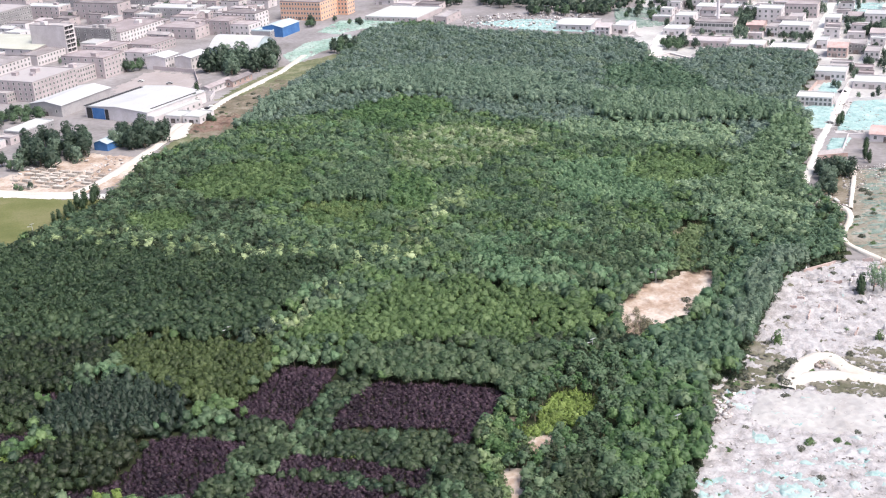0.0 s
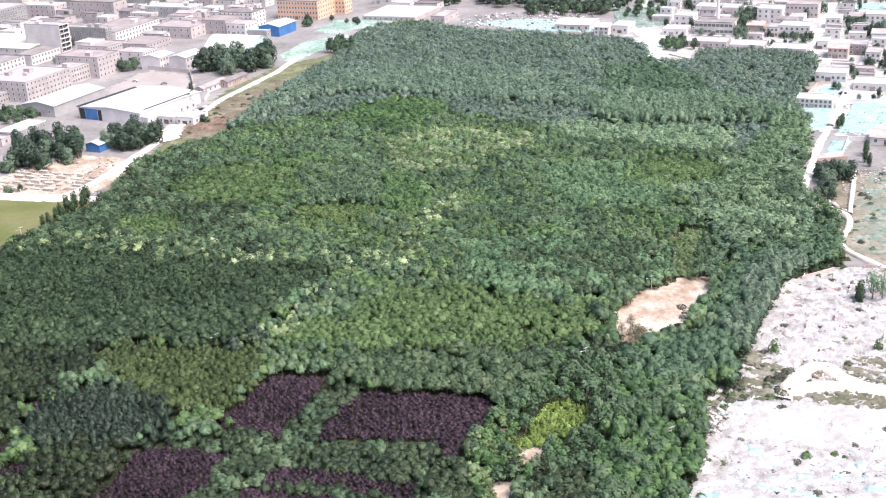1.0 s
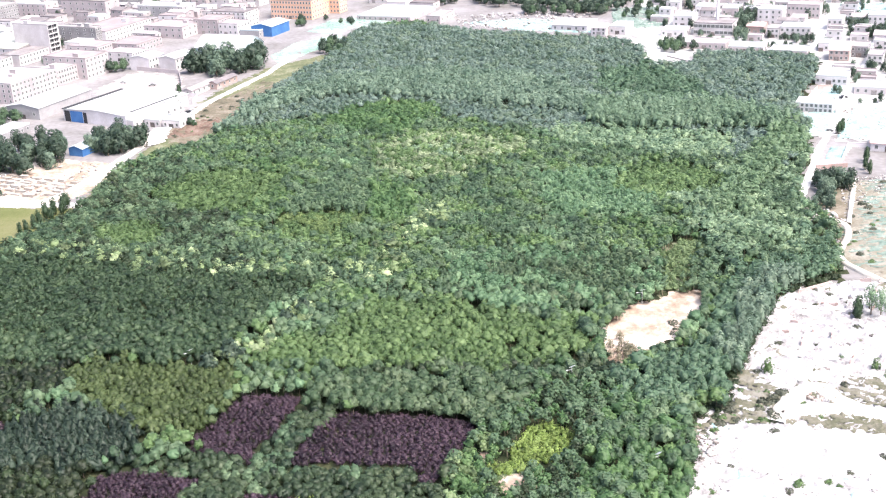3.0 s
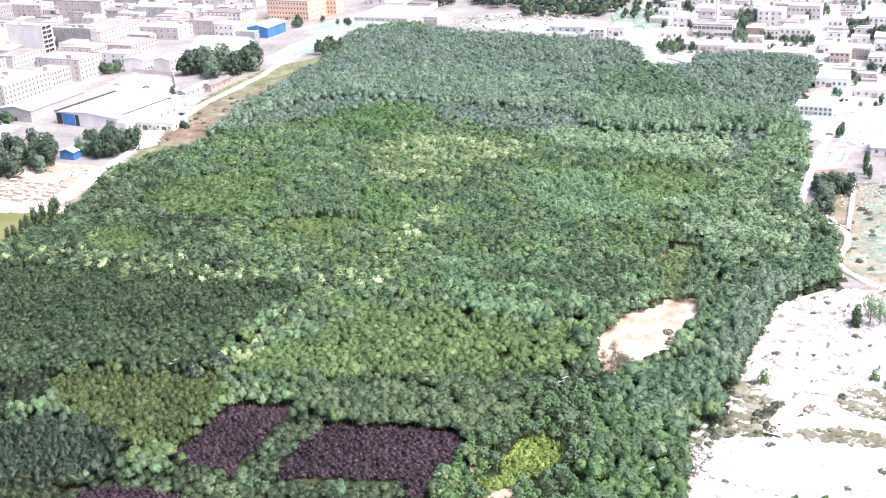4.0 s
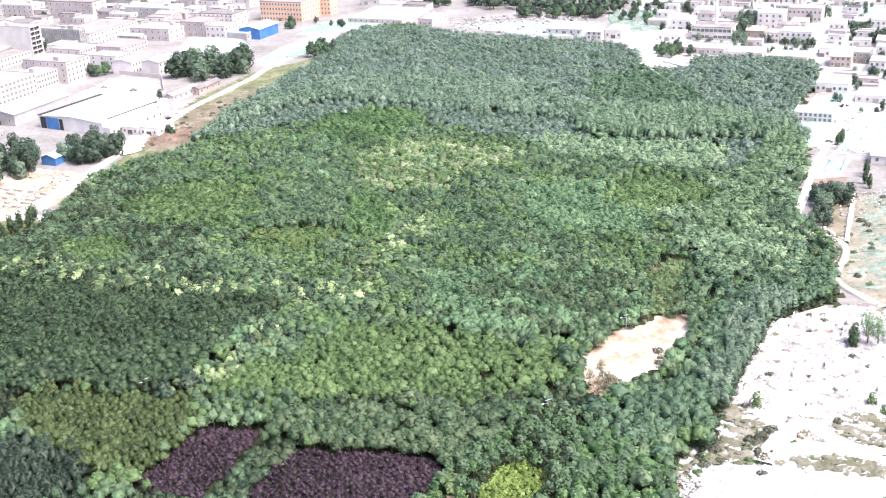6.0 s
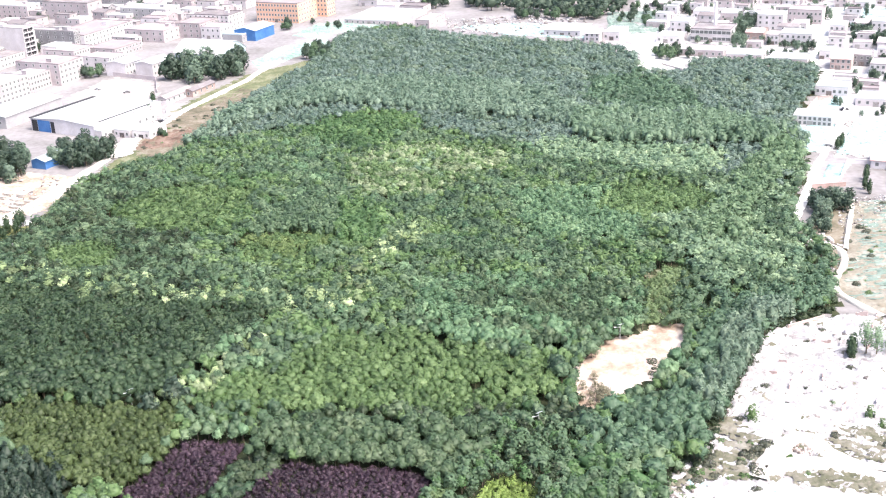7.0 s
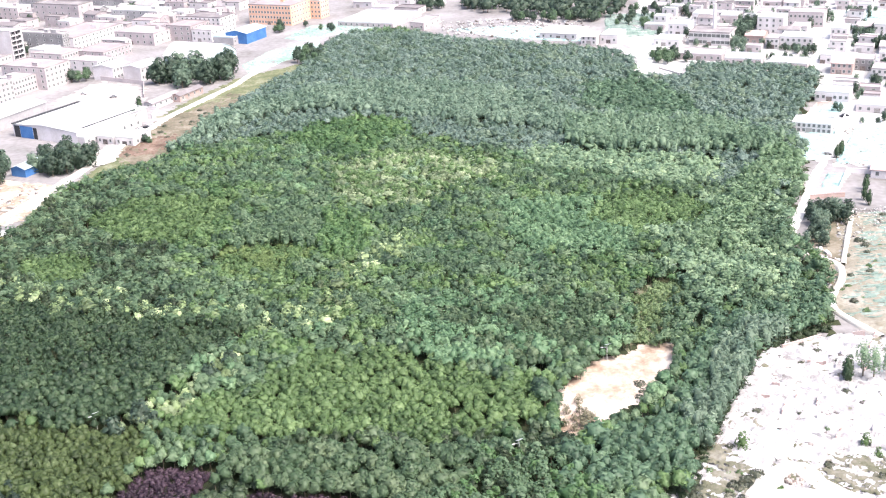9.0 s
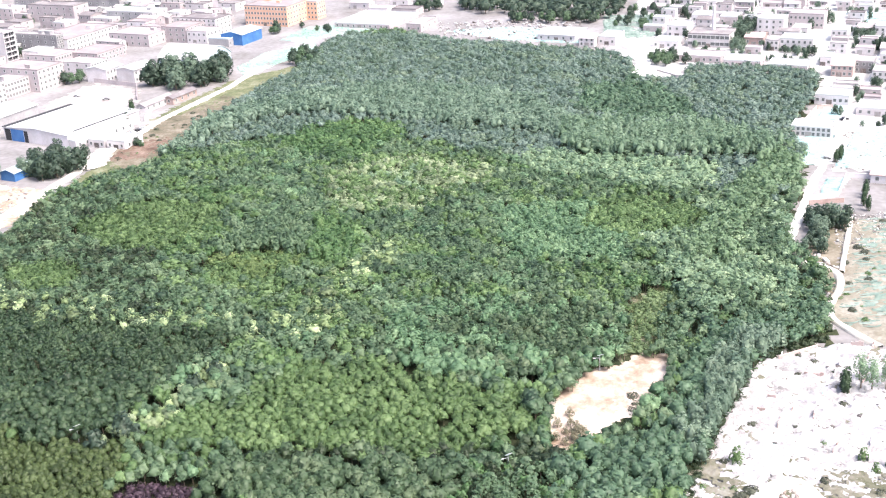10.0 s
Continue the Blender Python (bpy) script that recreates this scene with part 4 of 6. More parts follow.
STANDS = [
    (PLUM, "round", "purple", [(-64, 302), (-61, 307), (-58, 310), (-55, 318), (-51, 326), (-41, 326), (-34, 325), (-36, 317), (-39, 310), (-38, 305), (-42, 302), (-44, 293), (-45, 287), (-48, 293), (-49, 295), (-56, 296), (-61, 298)], 2.5, 1.05, 0.6, 1.6),
    (PLUM, "round", "purple", [(-35, 289), (-32, 297), (-30, 304), (-26, 309), (-24, 314), (-13, 312), (5, 309), (16, 304), (13, 296), (9, 290), (7, 284), (3, 275), (0, 276), (0, 282), (-5, 286), (-16, 286), (-25, 289), (-30, 288)], 2.5, 1.05, 0.6, 1.6),
    (PLUM, "round", "purple", [(-103, 260), (-98, 263), (-88, 266), (-84, 280), (-83, 288), (-77, 289), (-69, 288), (-55, 282), (-58, 278), (-60, 273), (-60, 268), (-65, 263), (-66, 252), (-106, 256)], 2.5, 1.05, 0.6, 1.6),
    (PLUM, "round", "purple", [(-46, 266), (-48, 273), (-43, 275), (-30, 272), (-17, 267), (-5, 264), (-7, 260), (-8, 254), (-15, 259), (-30, 264), (-36, 266)], 2.5, 1.05, 0.6, 1.6),
    (PLUM, "round", "purple", [(-52, 247), (-52, 266), (-45, 265), (-38, 262), (-30, 260), (-17, 255), (-10, 251), (-8, 242)], 2.5, 1.05, 0.6, 1.6),
    ("small plot of purple-leaved plum trees", "round", "purple", [(-135, 294), (-119, 295), (-116, 290), (-122, 286), (-133, 286)], 2.8, 1.2, 0.6, 1.9),
    ("small plot of purple-leaved plum trees", "round", "purple", [(-118, 284), (-111, 283), (-110, 277), (-116, 277)], 2.8, 1.2, 0.6, 1.9),
    ("small group of brownish purple plum trees", "round", "purple", [(-126, 317), (-119, 319), (-116, 314), (-122, 310)], 3.2, 1.3, 0.6, 2.2),
    ("patch of bright golden-leaved shrubs", "round", "gold", [(19, 279), (17, 284), (23, 285), (25, 293), (30, 302), (36, 303), (42, 296), (40, 289), (34, 284), (28, 282), (26, 278), (22, 277)], 2.4, 0.95, 0.7, 1.5),
    ("light green saplings and scrub beside the purple plots", "full", "weedy/bright", [(8, 279), (11, 289), (16, 297), (20, 301), (18, 287), (15, 280), (15, 271), (13, 260), (17, 242), (11, 242), (9, 260), (7, 272)], 4.2, 1.5, 0.75, 2.3),
    ("rows of round green trees between the purple plots", "round", "hedge/hedge/green", [(-85, 288), (-63, 294), (-47, 326), (-26, 320), (0, 278), (9, 270), (-2, 265), (-6, 260), (-5, 239), (-67, 245), (-80, 263)], 3.4, 1.7, 0.62, 2.5),
    ("stand of blue-green conifers with pointed tops", "cone", "spruce", [(-121, 299), (-117, 311), (-115, 316), (-102, 325), (-91, 322), (-77, 311), (-71, 300), (-74, 293), (-86, 289), (-97, 290), (-111, 293)], 5.4, 2.1, 0.75, 2.9),
    ("stand of olive yellow-green young trees", "round", "yellow_olive", [(-108, 350), (-101, 357), (-89, 352), (-81, 349), (-67, 346), (-56, 343), (-53, 347), (-53, 334), (-55, 321), (-59, 307), (-64, 301), (-75, 307), (-83, 315), (-95, 324), (-104, 333), (-108, 341)], 4.2, 1.4, 0.5, 2.1),
    ("dark olive-green mixed young trees", "round", "deep/dull_olive", [(-190, 380), (-155, 357), (-108, 350), (-106, 333), (-117, 316), (-121, 299), (-135, 290)], 5.2, 1.75, 0.5, 2.6),
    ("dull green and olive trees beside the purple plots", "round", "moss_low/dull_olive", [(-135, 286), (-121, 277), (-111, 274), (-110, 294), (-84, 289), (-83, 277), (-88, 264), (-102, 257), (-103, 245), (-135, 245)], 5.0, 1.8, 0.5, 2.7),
    ("line of cream-blossoming trees along a path", "round", "weedy/cream/pale_cream/weedy", BLOSSOM_LINE, 4.8, 1.5, 0.45, 2.4),
    ("group of cream-blossoming trees along a path", "round", "cream", BLOSSOM_FIELD, 6.4, 1.9, 0.36, 5.6),
    ("row of cream-blossoming trees", "round", "cream", BLOSSOM_ROW, 6.4, 1.9, 0.36, 6.6),
    ("yellowish saplings in a weedy strip", "round", "weedy", [(80, 386), (86, 409), (93, 427), (109, 435), (100, 412), (88, 385)], 3.0, 1.3, 0.6, 2.2),
    ("patch of yellow-green young trees", "round", "yellow_green", [(-120, 517), (-112, 533), (-95, 542), (-65, 535), (-58, 514), (-68, 492), (-82, 482), (-105, 489)], 5.0, 1.7, 0.45, 2.5),
    ("patch of yellow-green young trees", "round", "yellow_green", [(-135, 470), (-115, 478), (-101, 465), (-101, 449), (-121, 451)], 5.0, 1.7, 0.45, 2.5),
    ("patch of olive-yellow low trees", "round", "olive/straw_green", [(-60, 464), (-56, 479), (-41, 481), (-21, 475), (-21, 459), (-36, 445), (-50, 444)], 3.8, 1.5, 0.5, 2.3),
    ("bright green tall trees in the middle of the plantation", "full", "bright", [(-21, 481), (-19, 502), (-13, 501), (-1, 485), (-3, 464), (-19, 464)], 7.5, 1.7, 0.7, 2.5),
    ("grey-green slender trees in the middle of the plantation", "full", "green", [(-56, 475), (-54, 506), (-22, 510), (-19, 470), (-38, 472)], 7.0, 1.6, 0.7, 2.4),
    ("patch of fresh green young trees", "round", "bright", [(-52, 623), (-37, 644), (-22, 654), (7, 644), (12, 621), (0, 606), (-15, 583), (-35, 594)], 5.4, 1.9, 0.45, 2.8),
    ("patch of olive and blossoming trees", "round", "sage/olive/pale_cream/olive", [(-26, 568), (-3, 584), (20, 590), (50, 573), (47, 543), (33, 528), (17, 517), (-4, 515), (-20, 527)], 5.4, 1.9, 0.45, 2.9),
    ("patch of yellow-green young trees", "round", "yellow_green", [(-51, 341), (-43, 358), (-28, 368), (-21, 380), (3, 387), (33, 372), (49, 359), (55, 343), (36, 334), (19, 332), (-6, 336), (-27, 336)], 5.0, 1.65, 0.45, 2.5),
    ("patch of olive saplings", "round", "olive", [(75, 490), (95, 522), (115, 521), (131, 491), (120, 475), (96, 474)], 4.7, 1.7, 0.5, 2.6),
    ("row of tall grey-green poplars", "full", "poplar", [(-109, 599), (-103, 645), (-75, 685), (-43, 707), (-2, 715), (45, 696), (75, 663), (87, 633), (83, 603), (58, 621), (25, 637), (-3, 654), (-38, 669), (-67, 663), (-84, 641), (-96, 613)], 8.8, 1.8, 0.62, 2.6),
    ("row of tall light green poplars", "full", "poplar_light", [(80, 586), (85, 621), (101, 623), (122, 610), (154, 605), (174, 582), (173, 560), (154, 559), (120, 572), (98, 573)], 9.8, 1.8, 0.62, 2.6),
    ("row of light green poplars along the village edge", "full", "bright_poplar", [(112, 453), (127, 485), (147, 524), (164, 556), (176, 569), (177, 545), (160, 513), (140, 483), (122, 450)], 8.2, 1.8, 0.62, 2.4),
    ("tall feathery grey-green willows at the tree edge", "full", "willow", [(89, 336), (96, 355), (107, 378), (116, 393), (130, 392), (115, 367), (97, 335), (86, 322)], 8.2, 1.7, 0.8, 2.6),
    ("band of round cool green trees above the purple plots", "round", "teal", [(-40, 319), (-34, 328), (-27, 335), (-6, 332), (19, 330), (33, 328), (31, 310), (18, 300), (5, 305), (-13, 309), (-23, 311), (-26, 317)], 6.0, 1.9, 0.5, 2.8),
    ("stand of dark green trees", "round", "dark", [(-205, 440), (-184, 442), (-163, 445), (-142, 445), (-93, 422), (-47, 410), (-30, 407), (-45, 388), (-54, 374), (-60, 356), (-67, 346), (-91, 353), (-101, 357), (-110, 350), (-154, 356), (-190, 380)], 5.4, 1.6, 0.4, 2.4),
    ("stand of dusky green trees along the demolished plots", "round", "dusky", [(55, 326), (67, 329), (83, 339), (92, 365), (112, 399), (150, 420), (135, 374), (114, 362), (95, 331), (84, 307), (68, 302), (55, 311)], 6.2, 2.0, 0.5, 2.9),
    ("stand of fresh green trees near the demolished plots", "round", "bright/green", [(55, 311), (65, 303), (72, 306), (71, 288), (65, 277), (65, 265), (60, 254), (53, 235), (36, 237), (40, 265), (47, 291)], 6.0, 2.0, 0.5, 3.0),
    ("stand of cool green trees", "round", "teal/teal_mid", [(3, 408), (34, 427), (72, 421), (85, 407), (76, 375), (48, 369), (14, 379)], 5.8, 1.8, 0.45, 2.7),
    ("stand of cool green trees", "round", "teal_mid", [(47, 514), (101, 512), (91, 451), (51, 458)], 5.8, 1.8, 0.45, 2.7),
    ("dull grey-green stand in the far plantation", "round", "dusky", [(97, 648), (98, 690), (131, 705), (149, 663), (149, 622), (117, 627)], 6.5, 2.3, 0.45, 3.2),
    ("stand of sage green trees with hazed leaf colour", "round", "sage", [(66, 586), (143, 558), (143, 528), (111, 525), (88, 544), (62, 557)], 6.0, 2.0, 0.45, 2.9),
    # The paleness of this stand is haze put into its three leaf colours.
    ("far stand of green trees, distance haze in the leaf colour", "round", "teal_far/pale/sage_far", [(-88, 751), (-50, 876), (56, 844), (144, 776), (231, 699), (186, 564), (156, 502), (64, 574), (-21, 640), (-102, 609), (-98, 651)], 6.0, 1.95, 0.42, 3.0),
    ("stand of dull mid-green trees", "round", "moss/green/moss", [(-198, 422), (-175, 443), (-158, 470), (-142, 540), (-124, 570), (-99, 533), (-72, 458), (-46, 399), (-74, 410), (-126, 427), (-201, 428)], 5.8, 1.85, 0.42, 2.8),
    ("sage green trees towards the village edge, haze in leaf colour", "round", "sage/green", [(98, 487), (146, 531), (186, 564), (148, 444), (148, 409), (138, 387), (119, 374), (116, 414), (92, 378), (102, 429)], 6.0, 2.0, 0.42, 2.9),
    ("mixed round green trees near the purple plots", "round", "hedge/moss/green", [(-30, 335), (60, 335), (60, 235), (-5, 235), (-2, 280)], 5.0, 1.9, 0.48, 2.8),
    ("mixed stand of round mid-green trees", "round", "teal_mid/green/green/olive/bright", FOREST, 5.8, 1.8, 0.42, 2.7),
]
taken, NEAR_TREES = [(CLEARING, True)] + [(b, True) for b in BARE + OPEN], []
for n, (label, shape, leaf, poly, height, radius, crown, gap) in enumerate(STANDS):
    rng = np.random.RandomState(100 + n)
    xs, ys = [p[0] for p in poly], [p[1] for p in poly]
    gx, gy = np.meshgrid(np.arange(min(xs) - 3, max(xs) + 3, gap), np.arange(min(ys) - 3, max(ys) + 3, gap * 0.9))
    gx = gx + (np.arange(gx.shape[0]) % 2)[:, None] * gap / 2
    gx, gy = (gx + rng.normal(0, 0.19 * gap, gx.shape)).ravel(), (gy + rng.normal(0, 0.19 * gap, gy.shape)).ravel()
    crisp = leaf in ("purple", "gold", "cream")
    ex, ey = (gx, gy) if crisp else (gx + 2.0 * wobble(gx, gy, 18) + rng.normal(0, 1.2, len(gx)), gy + 2.6 * wobble(gy, gx, 18) + rng.normal(0, 2.0, len(gx)))
    ok = inside(poly, ex, ey) & inside(FOREST, gx, gy)
    for t, sharp in taken:
        if crisp and t in OPEN:
            continue
        ok &= ~(inside(t, gx, gy) if sharp else inside(t, ex, ey))
    if not crisp:
        ok &= (rng.uniform(0, 1, len(ok)) > 0.03) & (wobble(gx + 5, gy + 90, 11) < 1.75)
    if "near the purple" in label:
        near = ok & (gy > 262) & (gy < 335) & (gx > 8) & (gx < 60)
        near &= np.cumsum(near) <= 170
        NEAR_TREES += list(zip(gx[near].tolist(), gy[near].tolist()))
        ok &= ~near
    kinds = leaf.split("/")
    mood = 0.5 + 0.23 * (wobble(gx + 70, gy * (0.6 if "far" in label else 1.0), 34) + rng.normal(0, 0.5, len(gx)))
    for k, kind in enumerate(kinds):
        some = ok & ((mood * len(kinds)).astype(int).clip(0, len(kinds) - 1) == k)
        if some.sum() > 2:
            stand(label, shape, kind, gx[some], gy[some], height, radius, crown, n + 60 * k)
    if leaf != "cream":
        taken.append((poly, crisp))


# low undergrowth along the open edges and in the gaps
rng = np.random.RandomState(61)
ux, uy = rng.uniform(40, 160, 9000), rng.uniform(215, 425, 9000)
edge = inside(FOREST, ux, uy) & ~inside(FOREST, ux + 4.5, uy - 2.0)
stand("low green undergrowth along the edge of the trees", "round", "moss", ux[edge][:700], uy[edge][:700], 1.9, 1.2, 0.9, 61)
gaps = (inside(OPEN[0], ux, uy) & ~inside(CLEARING, ux, uy)) | (inside(FOREST, ux, uy) & (ux > 76) & (ux < 98) & (uy > 296) & (uy < 322) & (wobble(ux, uy, 8) > 0))
stand("dry olive undergrowth beside bare soil", "round", "dull_olive", ux[gaps], uy[gaps], 1.2, 0.9, 0.9, 62)
ux, uy = rng.uniform(-66, 30, 5000), rng.uniform(262, 325, 5000)
gaps = inside(OPEN[1], ux, uy) & ~inside(BARE[0], ux, uy)
stand("low yellowish weeds round the golden shrubs", "round", "weedy", ux[gaps], uy[gaps], 1.1, 0.8, 0.9, 63)

# ---- single trees ----
def single_tree(shape, leaf, height, radius, crown, seed, name, label, clumps=450, clump=0.16, core_size=0.85):
    """A tree on its own: tapered trunk, limbs, and a crown of leaf clumps."""
    rng = np.random.RandomState(seed)
    root = thing(name, label, "tree")
    stem = height * (1 - crown * 0.5)
    rings, sides = 5, 7
    tv = []
    for i in range(rings):
        h = i / (rings - 1)
        r = height * 0.022 * (1.25 - 0.9 * h)
        tv += [(0.1 * height * 0.1 * math.sin(3 * h + seed) + r * math.cos(6.283 * k / sides), r * math.sin(6.283 * k / sides), stem * h) for k in range(sides)]
    tf = [(i * sides + k, i * sides + (k + 1) % sides, (i + 1) * sides + (k + 1) % sides, (i + 1) * sides + k) for i in range(rings - 1) for k in range(sides)]
    part("trunk", mesh_of("trunk", tv, tf, [BARK]), root)
    lv, lf = [], []
    for k in range(6):
        a, z = k * 2.4 + seed, height * (1 - crown) + stem * 0.12 * (k % 3)
        end = Vector((0.62 * radius * math.cos(a), 0.62 * radius * math.sin(a), min(z + 0.3 * crown * height, height * 0.95)))
        begin, r, n = Vector((0, 0, z)), height * 0.009, len(lv)
        side, up = Vector((-math.sin(a), math.cos(a), 0)), Vector((0, 0, 1))
        for p, q in ((begin, r), (end, r * 0.3)):
            lv += [tuple(p + side * q), tuple(p + up * q), tuple(p - side * q), tuple(p - up * q)]
        lf += [(n + i, n + (i + 1) % 4, n + 4 + (i + 1) % 4, n + 4 + i) for i in range(4)]
    part("branchwork", mesh_of("branchwork", lv, lf, [BARK]), root)
    v, tris, facing = crown_of(shape, clumps, rng, clump, 0 if clumps < 150 else 1, radius / (height * crown))
    v[3 * clumps:] = (v[3 * clumps:] - (0, 0, 0.4)) * core_size + (0, 0, 0.4)
    me = fast_mesh("crown", v * (radius, radius, height * crown) + (0, 0, height * (1 - crown)), tris, [LEAF[leaf]], None, np.full(len(v), 0.4), facing)
    part("crown", me, root)
    return root


def plant(template, x, y, turn=0.0, size=1.0, z=-0.05, group=""):
    ob = copy_thing(template, pose(x, y, z, 0, 0, turn) @ Matrix.Diagonal((size, size, size, 1)))
    return tagged(ob, group=group) if group else ob


def grove(templates, poly, count, seed, low, high, group="", apart=2.6):
    """Scatters single trees over a stretch of the plan, none too near another."""
    rng = np.random.RandomState(seed)
    xs, ys, placed = [p[0] for p in poly], [p[1] for p in poly], []
    for _ in range(count * 30):
        x, y = rng.uniform(min(xs), max(xs)), rng.uniform(min(ys), max(ys))
        if len(placed) < count and inside(poly, np.array(x), np.array(y)) and all(math.hypot(x - a, y - b) > apart for a, b in placed):
            placed.append((x, y))
            plant(templates[rng.randint(len(templates))], x, y, rng.uniform(0, 360), rng.uniform(low, high), -0.05, group)


BROAD = [single_tree("round", "grey", 9.5, 3.4, 0.7, 11, "broadleaf_tree", "dark green broadleaf tree beside pale buildings", 320, 0.17), single_tree("round", "green", 8.0, 3.0, 0.68, 12, "broadleaf_tree", "mid-green broadleaf tree on pale ground", 320, 0.17)]
TALL = [single_tree("full", "grey", 12.5, 4.8, 0.86, 13, "poplar_tree", "tall dull green poplar with a full crown", 560, 0.15), single_tree("full", "willow", 12.0, 4.5, 0.88, 14, "poplar_tree", "tall grey-green poplar with a loose crown", 560, 0.15), single_tree("full", "grey", 13.5, 3.9, 0.86, 29, "poplar_tree", "tall dark poplar with spiky upright limbs", 560, 0.15)]
GARDEN = [single_tree("full", "grey", 8.0, 2.9, 0.85, 31, "garden_tree", "dull green tree among village houses", 300, 0.17), single_tree("full", "willow", 7.0, 2.6, 0.82, 32, "garden_tree", "grey-green tree among village yards", 300, 0.17)]
CYPRESS = [single_tree("column", "dark", 8.0, 1.9, 0.92, 15, "cypress_tree", "dark slender cypress on waste ground")]
OPEN_TREE = [single_tree("full", "sage", 9.0, 2.3, 0.62, 16, "young_poplar", "young poplar with bare trunk on rubble", 260, 0.13, 0.4)]
BUSH = [single_tree("full", "bush", 1.9, 2.3, 0.95, 17, "shrub", "dusty green shrub growing through rubble", 260, 0.16, 0.5), single_tree("full", "olive", 1.5, 1.6, 0.95, 18, "shrub", "small olive-green shrub on pale ground", 220, 0.18, 0.5)]
SHOOTS = [single_tree("round", "yellow_green", 6.0, 2.0, 0.92, 19, "bushy_tree", "yellow-green bushy tree on rubble", 420, 0.13, 0.6)]
DRY = [single_tree("round", "straw", 6.0, 1.9, 0.65, 20, "sparse_tree", "thin dry-looking tree at the clearing edge", 260, 0.14, 0.4)]
PLACED_TEMPLATES = [(BROAD[0], -201.6, 776.7), (BROAD[1], -194.1, 784.9), (TALL[0], -147.0, 762.9), (TALL[1], -131.1, 772.2), (TALL[2], -122.0, 776.6), (GARDEN[0], 211.7, 807.5), (GARDEN[1], 272.3, 840.4), (CYPRESS[0], 137.8, 359.9), (OPEN_TREE[0], 142.6, 361.1), (BUSH[0], 101.1, 313.4), (BUSH[1], 92.8, 268.7), (SHOOTS[0], 100.4, 326.1), (DRY[0], 62.8, 339.9)]
for t, x, y in PLACED_TEMPLATES:
    t.location = (x, y, -0.05)

# trees of the plantation that stand nearest the flight
PLANTED = [single_tree("round", kind, 5.8 * k, 1.85 * k, 0.46, 70 + n, "plantation_tree", "round mid-green plantation tree in a close stand", 110, 0.25) for n, (kind, k) in enumerate((("green", 1.0), ("green", 1.1), ("bright", 0.92), ("green", 0.96), ("moss", 0.95)))]
for n, (x, y) in enumerate(NEAR_TREES):
    if n < len(PLANTED):
        PLANTED[n].location = (x, y, -0.05)
        tagged(PLANTED[n], group="plantation trees")
    else:
        plant(PLANTED[(n * 7 + n // 5) % 5], x, y, n * 47 % 360, 0.85 + 0.3 * ((n * 13) % 17) / 17, -0.05, "plantation trees")

grove(BROAD, BLOSSOM_LINE, 9, 71, 0.75, 0.95, "larger trees along the blossoming line")

GOLDEN = single_tree("round", "gold", 4.6, 2.1, 0.72, 23, "golden_tree", "round golden-leaved tree at the plot edge", 160, 0.16)
GOLDEN.location = (-115, 287, -0.05)
for n, (x, y, size) in enumerate([(-118, 286, 0.9), (-120, 281, 0.8), (-121, 278, 0.9), (-91, 259, 0.9), (-86, 259, 1.0), (-108, 262, 0.7), (-30, 272, 0.5), (-28, 273, 0.6), (-26, 272, 0.5)]):
    plant(GOLDEN, x, y, 70 * n, size, -0.05, "golden trees")

# beside the factory yards
grove(TALL, [(-147, 756), (-138, 788), (-108, 794), (-95, 784), (-98, 764), (-121, 747), (-139, 748)], 22, 21, 0.75, 1.3, "trees behind the low white houses", 4.6)
grove(TALL, [(-166, 590), (-166, 612), (-144, 618), (-139, 600), (-154, 584)], 26, 22, 0.55, 0.95, "trees behind the blue shed", 3.0)
grove(TALL, [(-206, 559), (-215, 607), (-180, 603), (-172, 576), (-189, 557)], 22, 23, 0.7, 1.15, "trees beside the stone yard", 4.0)
grove(BROAD, [(-265, 654), (-239, 673), (-222, 661), (-246, 627)], 16, 24, 0.8, 1.1, "trees beside the long shed")
grove(BROAD, [(-234, 569), (-214, 574), (-206, 554), (-220, 544)], 6, 25, 0.7, 1.0, "trees beside the stone yard")
grove(BROAD, [(-206, 771), (-188, 780), (-191, 791), (-208, 788)], 4, 26, 0.8, 1.0, "trees beside the school-like block")
grove(BROAD, [(-224, 986), (-205, 986), (-209, 1008), (-226, 1008)], 14, 27, 0.9, 1.2, "far trees between factory blocks")
grove(BROAD, [(-96, 895), (-88, 897), (-90, 920), (-96, 918)], 5, 28, 0.7, 1.0, "trees beside the blue shed")
grove(BROAD, [(-75, 792), (-53, 790), (-48, 822), (-70, 819)], 12, 29, 0.8, 1.1, "trees on the far plantation corner")
grove(BROAD, [(7, 954), (29, 952), (30, 973), (10, 980)], 10, 30, 0.8, 1.1, "far trees beside a white hall")
grove(BROAD, [(67, 891), (74, 893), (134, 879), (134, 898), (78, 916)], 26, 31, 0.8, 1.1, "far trees on cleared ground")
FAR_WOOD = [(38, 944), (144, 890), (160, 936), (159, 986), (49, 1024)]
rng = np.random.RandomState(32)
wx, wy = rng.uniform(min(p[0] for p in FAR_WOOD), max(p[0] for p in FAR_WOOD), 900), rng.uniform(min(p[1] for p in FAR_WOOD), max(p[1] for p in FAR_WOOD), 900)
keep = inside(FAR_WOOD, wx, wy)
stand("far wood of dull green trees behind cleared plots", "round", "grey", wx[keep][:260], wy[keep][:260], 10.0, 4.0, 0.7, 32)
grove(CYPRESS, [(-168, 475), (-163, 486), (-155, 510), (-150, 511), (-150, 497), (-160, 481)], 12, 33, 0.7, 1.05, "slender trees on the field edge")
